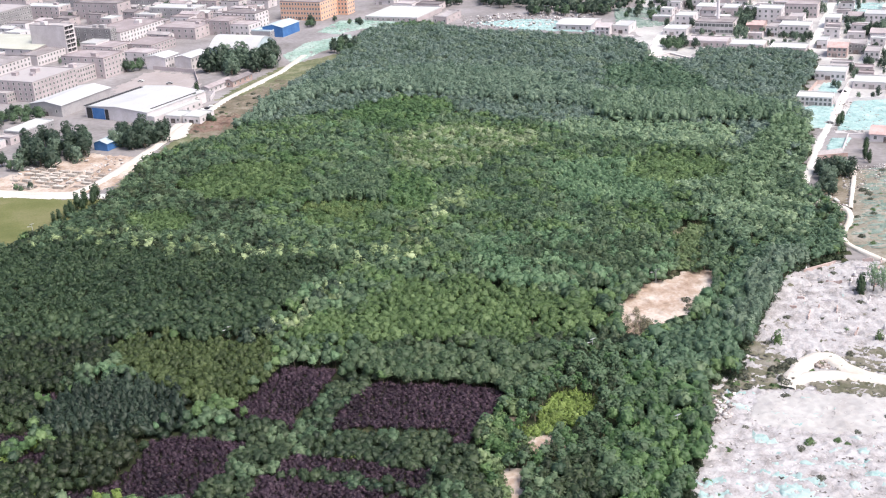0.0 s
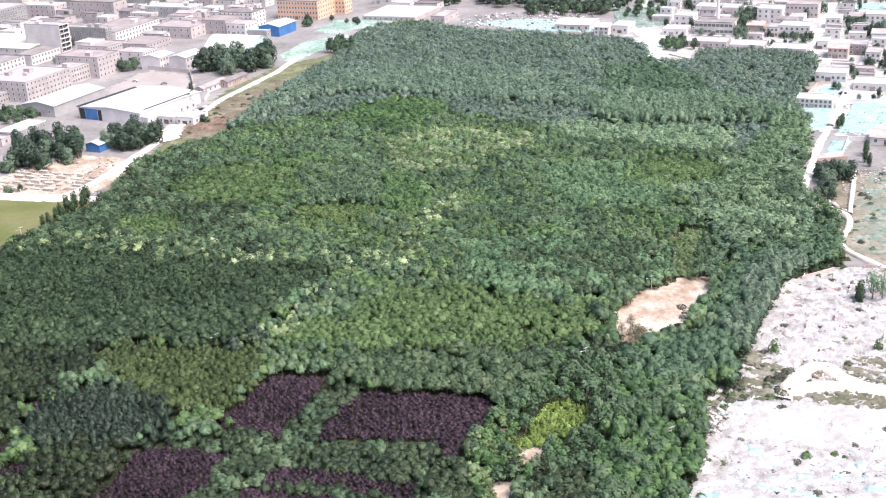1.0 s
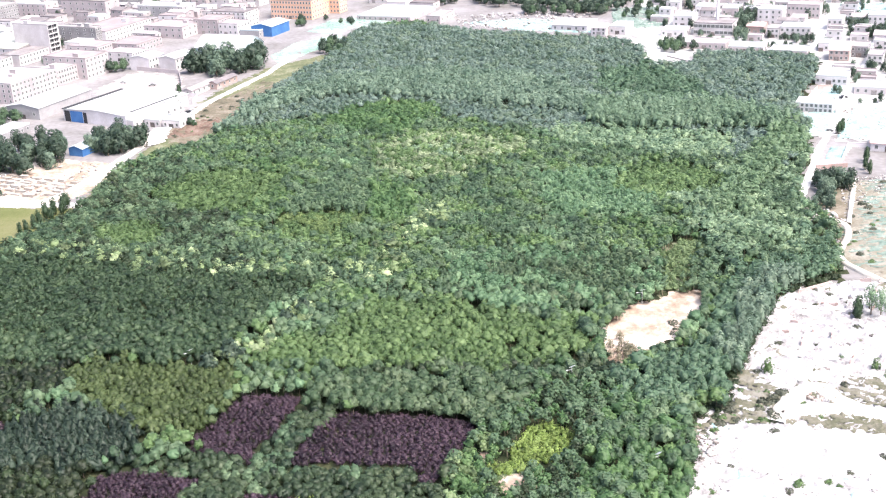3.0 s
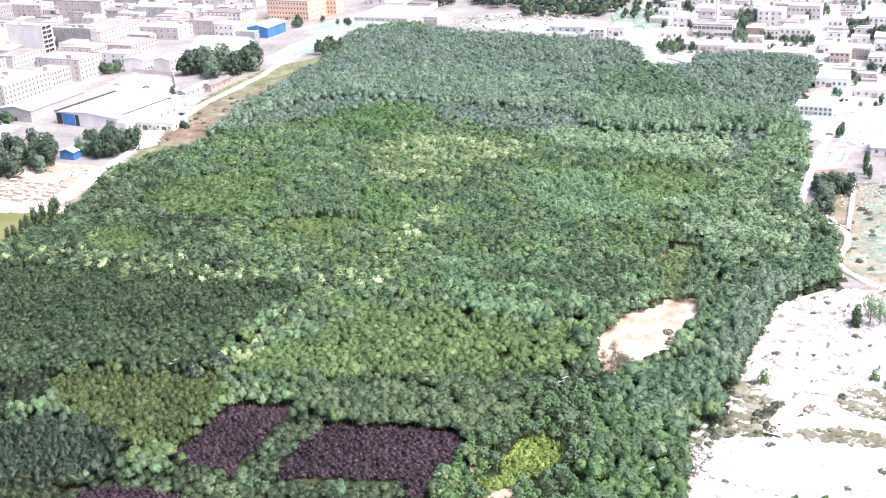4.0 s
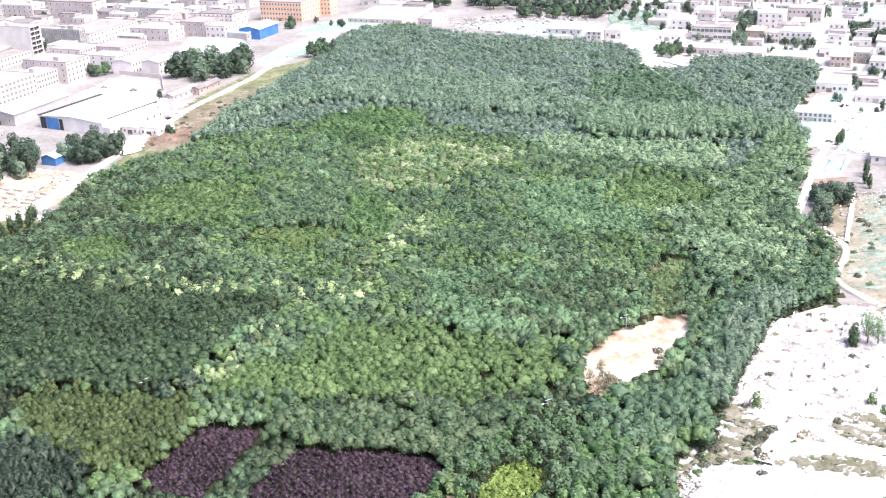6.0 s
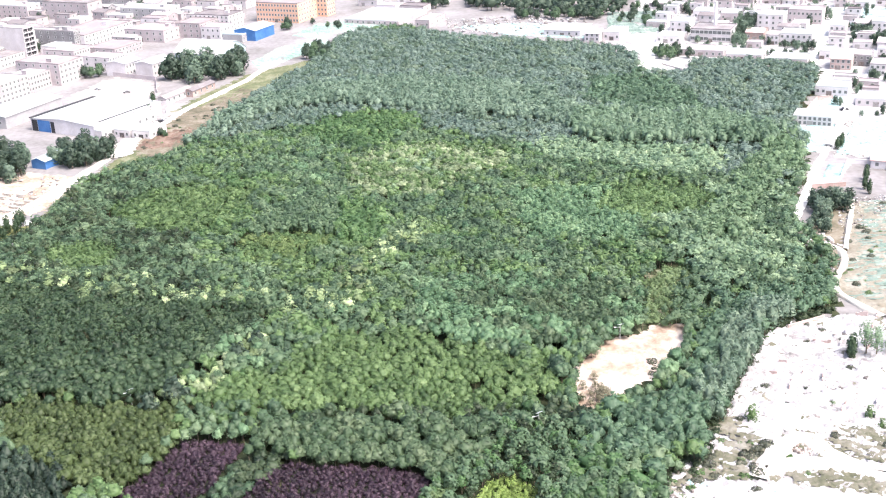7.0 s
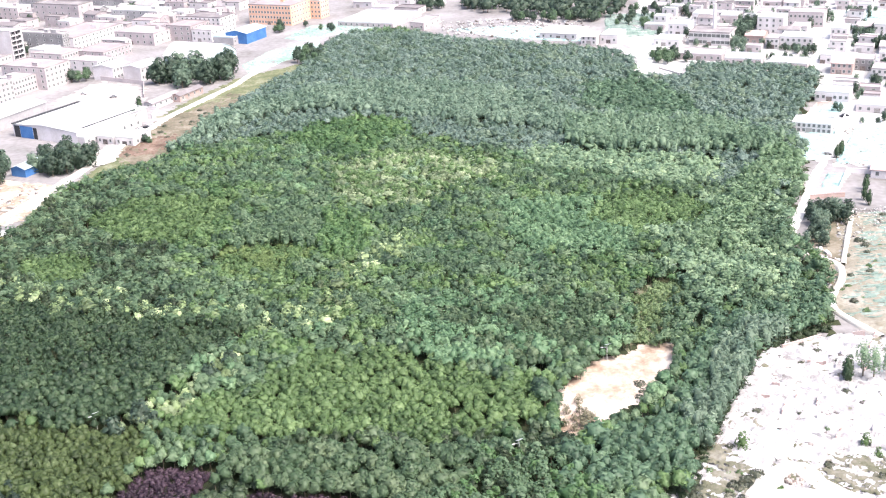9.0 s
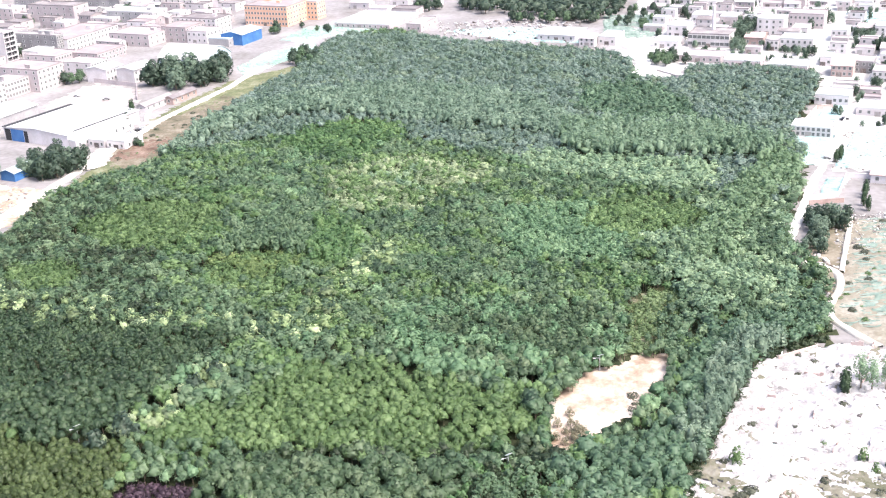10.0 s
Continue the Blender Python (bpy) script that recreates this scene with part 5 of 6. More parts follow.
grove(BROAD, [(-188, 525), (-197, 523), (-196, 528), (-186, 530)], 3, 34, 0.4, 0.55, "low trees by the stone yard")
grove(GARDEN, [(154, 461), (161, 456), (166, 470), (161, 477)], 9, 35, 0.65, 0.85, "dark trees beside the village road")
grove(GARDEN, [(159, 478), (175, 479), (180, 491), (167, 494)], 14, 36, 0.8, 1.15, "slender dark trees beside the village road")
grove(BROAD, [(144, 754), (166, 742), (173, 754), (151, 774)], 10, 37, 0.8, 1.0, "trees along the far lane")
grove(GARDEN, [(176, 769), (182, 781), (244, 738), (237, 726)], 20, 38, 0.45, 0.7, "trees along the village edge")
grove(GARDEN, [(199, 780), (208, 777), (240, 864), (228, 873)], 34, 39, 0.8, 1.15, "trees behind the village hall")
grove(GARDEN, [(215, 775), (242, 756), (246, 766), (218, 786)], 22, 40, 0.4, 0.7, "small trees along village yards")
grove(GARDEN, [(270, 774), (286, 747), (316, 797), (287, 814)], 34, 41, 0.7, 1.1, "village trees between houses")
grove(GARDEN, [(247, 848), (277, 830), (285, 855), (256, 874)], 28, 42, 0.7, 1.0, "village trees between houses")
grove(BROAD, [(137, 851), (170, 850), (181, 908), (152, 917)], 20, 43, 0.6, 0.9, "scattered far trees on netted ground")
grove(GARDEN, [(176, 885), (201, 882), (210, 924), (186, 932)], 22, 44, 0.8, 1.1, "village trees behind the hall")
grove(GARDEN, [(232, 650), (236, 649), (242, 665), (237, 666)], 3, 45, 0.6, 0.8, "tree beside village walls")
grove(CYPRESS, [(194, 554), (197, 554), (205, 577), (202, 577)], 4, 46, 0.6, 0.9, "slender trees beside the netted plot")
grove(CYPRESS, [(187, 498), (190, 498), (198, 521), (196, 521)], 4, 47, 0.7, 1.0, "slender trees beside a yard")
grove(GARDEN, [(249, 675), (267, 659), (282, 697), (261, 706)], 16, 48, 0.6, 0.9, "village trees between houses")
grove(OPEN_TREE, [(140, 358), (151, 355), (155, 366), (144, 367)], 6, 49, 0.85, 1.1, "young poplars on the rubble")
grove(CYPRESS, [(135, 357), (138, 357), (140, 364), (138, 365)], 2, 50, 0.7, 0.9, "slender evergreens on the rubble")
grove(BUSH, RUBBLE_C, 24, 51, 0.4, 0.9, "shrubs along the dirt track")
grove(BUSH, RUBBLE_A, 22, 52, 0.3, 0.8, "shrubs on the rubble")
grove(BUSH, RUBBLE_B, 30, 53, 0.35, 0.8, "shrubs on the levelled rubble")
grove(BROAD[1:], [(48, 307), (62, 312), (67, 291), (64, 267), (53, 242), (39, 243)], 26, 72, 0.75, 1.05, "larger round trees near the demolished plots")
grove(BUSH, [(80, 300), (89, 317), (102, 315), (95, 298)], 60, 54, 0.4, 1.0, "shrubs at the tree edge")
grove(BUSH, [(70, 298), (79, 300), (79, 290), (70, 285)], 16, 55, 0.4, 0.9, "shrubs at the tree edge")
grove(SHOOTS, [(128, 320), (137, 318), (142, 334), (133, 333)], 3, 56, 0.6, 1.0, "bushy trees on the rubble")
grove(BUSH, [(178, 492), (201, 487), (167, 398), (151, 406)], 24, 57, 0.4, 0.9, "shrubs on waste ground")
grove(BUSH, [(-130, 598), (-131, 638), (-100, 717), (-101, 650)], 26, 58, 0.3, 0.8, "shrubs on weedy ground")
grove(DRY, [(58, 347), (62, 353), (65, 340), (60, 335), (56, 340)], 12, 59, 0.5, 0.95, "thin trees at the clearing edge")
grove(OPEN_TREE, [(62, 364), (68, 367), (68, 373), (64, 371)], 3, 60, 0.45, 0.6, "young trees in the clearing")
grove(BUSH, [(76, 351), (81, 357), (81, 364), (76, 358)], 3, 61, 0.6, 1.0, "reddish shrub in the clearing")
grove(BROAD, [(-127, 633), (-123, 640), (-120, 634), (-124, 628)], 2, 62, 0.5, 0.6, "tree beside the low white sheds")
grove(CYPRESS, [(-137, 664), (-134, 670), (-140, 705), (-143, 706)], 3, 63, 0.8, 1.1, "slender trees beside the factory wall")
grove(BROAD, [(-154, 894), (-139, 912), (-149, 989), (-169, 995)], 5, 64, 0.7, 1.0, "trees between factory blocks")
grove(BROAD, [(-90, 916), (-30, 858), (-30, 891), (-70, 924)], 7, 65, 0.4, 0.7, "small trees on netted ground")

# ---- buildings ----
TURN = radians(-25)


def window_mesh(w, h):
    """A window that faces -y: a frame proud of the wall round a set-back dark pane, in one piece."""
    rings = [(0.14, 0.05), (0.14, -0.13), (0.0, -0.13), (0.0, -0.02)]
    v = [(sx * (w / 2 + o), d, (h + o if top else -o)) for o, d in rings for sx, top in ((-1, 0), (1, 0), (1, 1), (-1, 1))]
    f = [(4 * r + k, 4 * r + (k + 1) % 4, 4 * r + 4 + (k + 1) % 4, 4 * r + 4 + k) for r in range(3) for k in range(4)] + [(12, 13, 14, 15)]
    return mesh_of("window", v, f, [FRAME, GLASS], [0] * 12 + [1])


WINDOW = window_mesh(1.3, 1.5)
WIDE_WINDOW = window_mesh(2.8, 1.9)
DOOR = boxes("door", [(-1.3, -0.06, 0, 1.3, 0.05, 2.4), (-1.42, -0.12, 0, -1.3, 0.05, 2.5), (1.3, -0.12, 0, 1.42, 0.05, 2.5), (-1.42, -0.12, 2.4, 1.42, 0.05, 2.52)], DOOR_PAINT)


def flat_roof(w, l, h, mat):
    """A roof slab behind a low parapet."""
    t, p = 0.3, 0.7
    return boxes("roof", [(-w + t, t, h, -t, l - t, h + 0.15), (-w, 0, h, 0, t, h + p), (-w, l - t, h, 0, l, h + p), (-w, t, h, -w + t, l - t, h + p), (-t, t, h, 0, l - t, h + p)], mat)


def gable_roof(w, l, h, rise, along_y, mat, eave=0.5, steps=2, arch=False):
    """A pitched or arched roof with thickness and eaves, its ridge along y or x."""
    span, run = (w, l) if along_y else (l, w)
    n = 10 if arch else 2
    prof = []
    for i in range(n + 1):
        a = i / n
        z = rise * math.sin(math.pi * a) if arch else rise * (1 - abs(2 * a - 1))
        prof.append((a * (span + 2 * eave) - eave, z))
    v, f = [], []
    for s in (-eave, run + eave):
        for k in (0.0, 0.22):
            for a, z in prof:
                v.append((a - w, s, h + z + k) if along_y else (s - w, a, h + z + k))
    m = n + 1
    for i in range(n):
        f += [(i, i + 1, 2 * m + i + 1, 2 * m + i), (m + i, 3 * m + i, 3 * m + i + 1, m + i + 1), (i, m + i, m + i + 1, i + 1), (2 * m + i, 2 * m + i + 1, 3 * m + i + 1, 3 * m + i)]
    f += [(0, 2 * m, 3 * m, m), (n, m + n, 3 * m + n, 2 * m + n)]
    return mesh_of("roof", v, f, [mat])


def gable_wall(w, l, h, rise, along_y, mat, arch=False):
    """The body of a building whose end walls rise to the ridge."""
    n = 10 if arch else 2
    span, run = (w, l) if along_y else (l, w)
    prof = [(0, 0)] + [(i / n * span, h + (rise * math.sin(math.pi * i / n) if arch else rise * (1 - abs(2 * i / n - 1)))) for i in range(n + 1)] + [(span, 0)]
    v = [((a - w, s, z) if along_y else (s - w, a, z)) for s in (0, run) for a, z in prof]
    m = len(prof)
    f = [tuple(range(m)), tuple(range(2 * m - 1, m - 1, -1))] + [(i, m + i, m + (i + 1) % m, (i + 1) % m) for i in range(m)]
    return mesh_of("wall", v, f, [mat])


def building(label, x, y, w, l, h, wall, roof, floors=1, front=0, side=0, style="flat", rise=2.0, wide=False, turn=TURN, name="factory_building", category="building", door=True, group="", clutter=0):
    """A building from its near right corner: w along its front, l along its side, h to the eaves, with rows of windows."""
    root = thing(name, label, category, group, (x, y, 0), turn)
    if style == "flat":
        part("wall", boxes("wall", [(-w, 0, -0.3, 0, l, h), (-w - 0.06, -0.06, -0.3, 0.06, l + 0.06, 0.5)], wall), root)
        part("roof", flat_roof(w, l, h, roof), root)
    else:
        along = style in ("gable_y", "arch_y")
        part("wall", gable_wall(w, l, h, rise, along, wall, "arch" in style), root)
        part("roof", gable_roof(w, l, h, rise, along, roof, arch="arch" in style), root)
    win = WIDE_WINDOW if wide else WINDOW
    storey = h / floors
    for fl in range(floors):
        z = fl * storey + storey * 0.36
        for i in range(front):
            if door and fl == 0 and i == front // 2:
                part("door", DOOR, root, "", (-w * (i + 0.5) / front, 0, 0))
                continue
            part("window", win, root, "", (-w * (i + 0.5) / front, 0, z))
        for i in range(side):
            part("window", win, root, "", (0, l * (i + 0.5) / side, z), math.pi / 2)
    rng = random.Random(int(x * 7 + y))
    for _ in range(clutter):
        cx, cy, s = -rng.uniform(0.15, 0.85) * w, rng.uniform(0.15, 0.85) * l, rng.uniform(1.0, 2.4)
        part("roof_box", boxes("roof_box", [(cx - s, cy - s * 0.8, h + 0.1, cx + s, cy + s * 0.8, h + 0.1 + s), (cx - s - 0.15, cy - s * 0.8 - 0.15, h + 0.1 + s, cx + s + 0.15, cy + s * 0.8 + 0.15, h + 0.3 + s)], wall), root)
    return root


TOWER = building("tall pale unfinished block with open dark balconies", -255.9, 834.8, 31.0, 10.6, 22, WHITE_WALL, GREY_ROOF, 7, 0, 2, wide=True, clutter=1, name="apartment_block", door=False)
for fl in range(8):
    part("balcony_slab", boxes("balcony_slab", [(-0.2, 0.3, fl * 22 / 7 - 0.12, 1.1, 9.0, fl * 22 / 7 + 0.12)], WHITE_WALL), TOWER)
# Dark boxes on the wall give the shade inside the open bays as colour.
for fl in range(7):
    for y0, y1 in ((0.7, 4.4), (5.0, 8.7)):
        part("open_bay", boxes("open_bay", [(-0.05, y0, fl * 22 / 7 + 0.5, 0.08, y1, fl * 22 / 7 + 2.6)], DARK_GAP), TOWER, "dark open balcony bay")
building("low white block with a row of windows", -269.7, 809.6, 16.0, 31.5, 7, WHITE_WALL, GREY_ROOF, 2, 0, 10)
building("wide hall with a pale yellow sheet roof", -278.4, 831.6, 70.0, 45.0, 7.5, WHITE_WALL, YELLOW_ROOF, 2, 9, 6, "gable_x", 2.0)
building("white two-storey block with small windows", -285.6, 768.1, 30.0, 34.9, 9, WHITE_WALL, GREY_ROOF, 3, 0, 10)
building("pinkish four-storey factory block with many windows", -239.7, 703.2, 34.0, 39.0, 12, PINK_WALL, GREY_ROOF, 4, 8, 12, clutter=3)
building("pinkish three-storey factory wing", -226.1, 744.2, 16.0, 22.0, 9.5, PINK_WALL, GREY_ROOF, 3, 4, 9, clutter=1)
building("pinkish four-storey block with brick roof edge", -211.0, 759.1, 34.2, 21.7, 13, PINK_WALL, PINK_ROOF, 4, 6, 6, clutter=1)
building("low grey annex with small windows", -256.5, 703.4, 24.0, 15.5, 6, PINK_WALL, GREY_ROOF, 2, 5, 7)
SHED_TURN = radians(-30)
SHED = building("large white-roofed warehouse with a blue gate", -158.0, 637.0, 46.0, 50.0, 6.5, WHITE_WALL, WHITE_ROOF, 1, 0, 0, "gable_y", 1.5, name="warehouse", door=False, turn=SHED_TURN)
part("gate", boxes("gate", [(-40.5, -0.25, 0, -31.5, 0.05, 6.2)], BLUE_SHEET), SHED, "bright blue sheet-metal gate")
# The wall is closed here: dark boxes carry the shade of the loading bays.
for x0, x1 in ((-45.0, -41.0), (-31.0, -28.5)):
    part("open_bay", boxes("open_bay", [(x0, -0.2, 0, x1, 0.05, 6.0)], DARK_GAP), SHED, "dark open loading bay")
# Dark box laid on the roof as the shaded gap between sheds.
part("roof_valley", boxes("roof_valley", [(-46.4, -0.4, 6.5, -43.8, 46, 7.12)], DARK_GAP), SHED, "dark strip drawn as the shaded gap beside the next shed")
part("skylight_strip", boxes("skylight_strip", [(-2.6, 6, 6.95, -1.8, 44, 7.2)], DARK_GAP), SHED, "dark gutter along the white roof")
building("white lean-to along the warehouse", -153.4, 634.3, 5.0, 40.0, 4, WHITE_WALL, WHITE_ROOF, 1, 0, 8, name="lean_to", turn=SHED_TURN)
building("long white-roofed shed with dark side", -212.5, 664.0, 23.3, 43.6, 6.5, GREY_WALL, WHITE_ROOF, 1, 3, 0, "gable_y", 2.0, name="warehouse")
building("low flat white-roofed shed", -221.5, 618.3, 12.0, 25.6, 4, GREY_WALL, WHITE_ROOF, 1, 2, 6, name="shed")
building("small shed with blue walls and pale blue roof", -168.0, 587.0, 8.5, 20.0, 3.8, BLUE_SHEET, PALE_BLUE, 1, 0, 0, "gable_y", 1.5, name="shed", door=False)
building("low white sheds beside the dirt road", -128.0, 629.0, 11.0, 14.0, 4, WHITE_WALL, WHITE_ROOF, 1, 3, 2, name="shed")
building("low white shed with flat roof", -139.5, 634.5, 10.0, 12.0, 3.5, WHITE_WALL, WHITE_ROOF, 1, 3, 2, name="shed")
building("long grey factory block with pilasters", -351.9, 933.3, 30.0, 59.8, 15, GREY_WALL, GREY_ROOF, 4, 0, 22, clutter=3)
building("grey block with a reddish end wall", -232.0, 864.5, 45.8, 6.8, 13, GREY_WALL, GREY_ROOF, 4, 7, 3, clutter=2)
building("white three-storey block with rows of windows", -226.2, 868.5, 32.0, 52.2, 9, WHITE_WALL, PINK_ROOF, 3, 0, 14, clutter=2)
building("low pinkish hall with a flat roof", -173.0, 875.4, 33.8, 24.6, 8, PINK_WALL, PINK_ROOF, 2, 6, 4, clutter=1)
building("white gabled house block", -175.1, 774.6, 15.3, 15.2, 8, WHITE_WALL, WHITE_ROOF, 2, 0, 5, "gable_y", 1.6)
building("white gabled house block", -157.2, 769.8, 13.1, 19.9, 8, WHITE_WALL, WHITE_ROOF, 2, 0, 5, "gable_y", 1.6)
building("small white block with dark windows", -236.3, 837.5, 13.8, 15.3, 8, WHITE_WALL, WHITE_ROOF, 2, 2, 4)
building("low workshop row with a pink roof", -221.4, 824.6, 26.0, 20.6, 7, PINK_WALL, PINK_ROOF, 2, 4, 8)
building("low workshop row with a pink roof", -195.9, 830.2, 24.0, 28.4, 6, PINK_WALL, PINK_ROOF, 2, 4, 8)
building("white workshop with flat roof", -192.5, 802.8, 22.0, 15.7, 6, WHITE_WALL, PINK_ROOF, 2, 3, 6)
building("white arched hall with pale blue end", -118.3, 795.2, 37.3, 26.0, 6, PALE_BLUE, WHITE_ROOF, 1, 0, 0, "arch_x", 6.5, name="hall", door=False)
building("small white house among tall trees", -111.9, 784.8, 21.9, 10.3, 6, WHITE_WALL, WHITE_ROOF, 2, 4, 2, name="house")
building("shed with a bright blue sheet wall", -107.6, 865.6, 17.1, 23.9, 7, BLUE_SHEET, PALE_BLUE, 1, 0, 0, "gable_y", 2.0, name="warehouse", door=False)
building("low open shed with pale roof", -116.6, 863.6, 16.1, 12.5, 5, GREY_WALL, PALE_BLUE, 1, 0, 3, name="shed")
building("long orange school-like block with windows", -84.1, 923.3, 36.0, 38.6, 14, ORANGE_WALL, PINK_ROOF, 4, 14, 10, name="school_block", clutter=2)
building("orange school-like wing with windows", -64.6, 944.1, 26.0, 12.0, 13, ORANGE_WALL, PINK_ROOF, 4, 9, 4, name="school_block")
building("long low white house with a pitched roof", -134.4, 699.4, 6.0, 24.5, 3.4, WHITE_WALL, PINK_ROOF, 1, 1, 5, "gable_y", 1.4, name="house", door=False)
building("long low brick house with a grey pitched roof", -122.3, 714.0, 6.0, 21.9, 3.4, BRICK_WALL, GREY_ROOF, 1, 1, 4, "gable_y", 1.4, name="house", door=False)
building("white four-storey block with windows", -131.2, 900.3, 29.9, 18.3, 12, WHITE_WALL, GREY_ROOF, 4, 8, 4, clutter=1)
building("pinkish block with dark windows", -149.1, 884.3, 20.7, 22.1, 10, PINK_WALL, PINK_ROOF, 3, 4, 5)
building("white block with a flat roof", -133.7, 876.9, 16.4, 17.0, 8, WHITE_WALL, PINK_ROOF, 2, 4, 4)
building("long white-pink hall with a flat roof", -9.7, 893.4, 43.9, 46.2, 3.2, PINK_WALL, WHITE_ROOF, 1, 10, 0, name="hall")
building("low grey-pink block with flat roof", 12.2, 880.3, 10.9, 27.2, 5, PINK_WALL, GREY_ROOF, 1, 3, 3)
building("long shed with a white roof", 111.4, 824.6, 25.2, 24.3, 4, WHITE_WALL, WHITE_ROOF, 1, 5, 0, "gable_x", 1.5, name="shed")
building("pale village house with pitched roof", 121.9, 807.8, 10.0, 15.8, 5, WHITE_WALL, PINK_ROOF, 2, 3, 1, "gable_x", 1.8, name="house")
building("pale single-storey village house with flat roof", 135.0, 808.0, 11.3, 19.9, 5, WHITE_WALL, WHITE_ROOF, 1, 3, 1, name="house")

# village
building("white village hall with dark window bands", 200.3, 784.5, 24.9, 19.7, 8, WHITE_WALL, GREY_ROOF, 2, 9, 2, name="village_hall", wide=True)
CHIMNEY = thing("chimney", "tall white brick chimney behind the village hall", "chimney", "", (194.8, 802.7, 0))
part("shaft", mesh_of("shaft", [(r * math.cos(k * 0.5236), r * math.sin(k * 0.5236), z) for z, r in ((0, 1.3), (12, 1.1), (23, 0.9)) for k in range(12)], [(i * 12 + k, i * 12 + (k + 1) % 12, (i + 1) * 12 + (k + 1) % 12, (i + 1) * 12 + k) for i in range(2) for k in range(12)], [WHITE_WALL]), CHIMNEY)
part("rim", mesh_of("rim", [(r * math.cos(k * 0.5236), r * math.sin(k * 0.5236), z) for z, r in ((22.4, 1.1), (23.2, 1.1), (23.2, 0.6)) for k in range(12)], [(i * 12 + k, i * 12 + (k + 1) % 12, (i + 1) * 12 + (k + 1) % 12, (i + 1) * 12 + k) for i in range(2) for k in range(12)], [WHITE_WALL]), CHIMNEY)
HOUSES = [
    ("white village house with a flat roof", 181.9, 820.8, 12.9, 16.9, 7, WHITE_WALL, WHITE_ROOF, 2, 3, 1, "flat"),
    ("white low house row", 170.8, 790.5, 15.9, 15.6, 4, WHITE_WALL, WHITE_ROOF, 1, 4, 1, "flat"),
    ("low pink house row with flat roofs", 187.2, 746.9, 26.5, 17.6, 3.5, PINK_WALL, PINK_ROOF, 1, 7, 1, "flat"),
    ("low pale house row with flat roofs", 206.2, 731.1, 20.8, 17.0, 3.5, PINK_WALL, WHITE_ROOF, 1, 6, 1, "flat"),
    ("low pale house row with flat roofs", 227.8, 714.9, 21.9, 16.6, 3.5, PINK_WALL, WHITE_ROOF, 1, 6, 1, "flat"),
    ("white three-storey village house", 240.3, 811.7, 16.4, 25.9, 10, WHITE_WALL, WHITE_ROOF, 3, 4, 2, "flat"),
    ("brick house with a red roof", 221.2, 786.2, 10.9, 15.6, 5, BRICK_WALL, RED_TILE, 1, 3, 1, "gable_x"),
    ("white village house with a flat roof", 226.7, 771.4, 7.6, 19.1, 6, WHITE_WALL, GREY_ROOF, 2, 3, 1, "flat"),
    ("white two-storey house with a wide front", 245.2, 764.4, 19.4, 19.1, 7, WHITE_WALL, WHITE_ROOF, 2, 6, 2, "flat"),
    ("white two-storey house beside the street", 271.4, 784.5, 9.5, 16.1, 7, WHITE_WALL, WHITE_ROOF, 2, 3, 1, "flat"),
    ("white low house with a flat roof", 244.7, 726.9, 6.2, 13.8, 5, WHITE_WALL, WHITE_ROOF, 1, 2, 1, "flat"),
    ("red-roofed two-storey brick house in the village", 248.0, 700.6, 11.2, 16.3, 6, BRICK_WALL, RED_TILE, 2, 4, 1, "gable_x"),
    ("grey village house with a dark front", 261.1, 707.0, 9.9, 23.6, 6, GREY_WALL, GREY_ROOF, 2, 3, 1, "flat"),
    ("white house with a walled yard", 228.9, 645.7, 16.5, 14.1, 4.5, WHITE_WALL, WHITE_ROOF, 1, 6, 1, "flat"),
    ("white house front with small windows", 204.0, 592.5, 18.0, 12.0, 4.5, WHITE_WALL, WHITE_ROOF, 2, 8, 1, "flat"),
    ("white two-storey house with windows", 308.9, 779.7, 21.8, 37.6, 8, WHITE_WALL, WHITE_ROOF, 2, 7, 2, "flat"),
    ("white village house with a flat roof", 261.6, 684.0, 8.6, 25.6, 6, WHITE_WALL, GREY_ROOF, 2, 3, 2, "flat"),
    ("long low white house beside a yard", 248.2, 618.4, 23.6, 16.1, 3.5, WHITE_WALL, WHITE_ROOF, 1, 6, 1, "flat"),
    ("red-roofed low shed beside a yard", 215.0, 523.8, 15.2, 15.7, 3.5, WHITE_WALL, RED_TILE, 1, 3, 1, "gable_x"),
    ("pink factory-like block far in the village", 269.6, 825.9, 21.6, 31.7, 9, PINK_WALL, PINK_ROOF, 2, 8, 2, "flat"),
    ("pale village house with pitched roof", 285.7, 740.3, 9.0, 18.2, 5, WHITE_WALL, PINK_ROOF, 1, 3, 1, "gable_x"),
    ("pale flat-roofed village house", 253.4, 805.3, 9.8, 16.6, 5, WHITE_WALL, GREY_ROOF, 1, 3, 1, "flat"),
    ("pale flat-roofed village house", 220.6, 851.3, 11.5, 22.6, 5, PINK_WALL, WHITE_ROOF, 1, 3, 1, "flat"),
    ("pale flat-roofed village house", 204.6, 861.2, 12.1, 22.9, 5, WHITE_WALL, WHITE_ROOF, 1, 3, 1, "flat"),
    ("pale village house with pitched roof", 291.2, 797.8, 9.4, 20.8, 5, WHITE_WALL, PINK_ROOF, 1, 3, 1, "gable_x"),
]
for label, x, y, w, l, h, wall, roof, floors, front, side, style in HOUSES:
    building(label, x, y, w, min(l, 16), h, wall, roof, floors, front, side, style, 1.6, name="house", category="house", group="village houses")

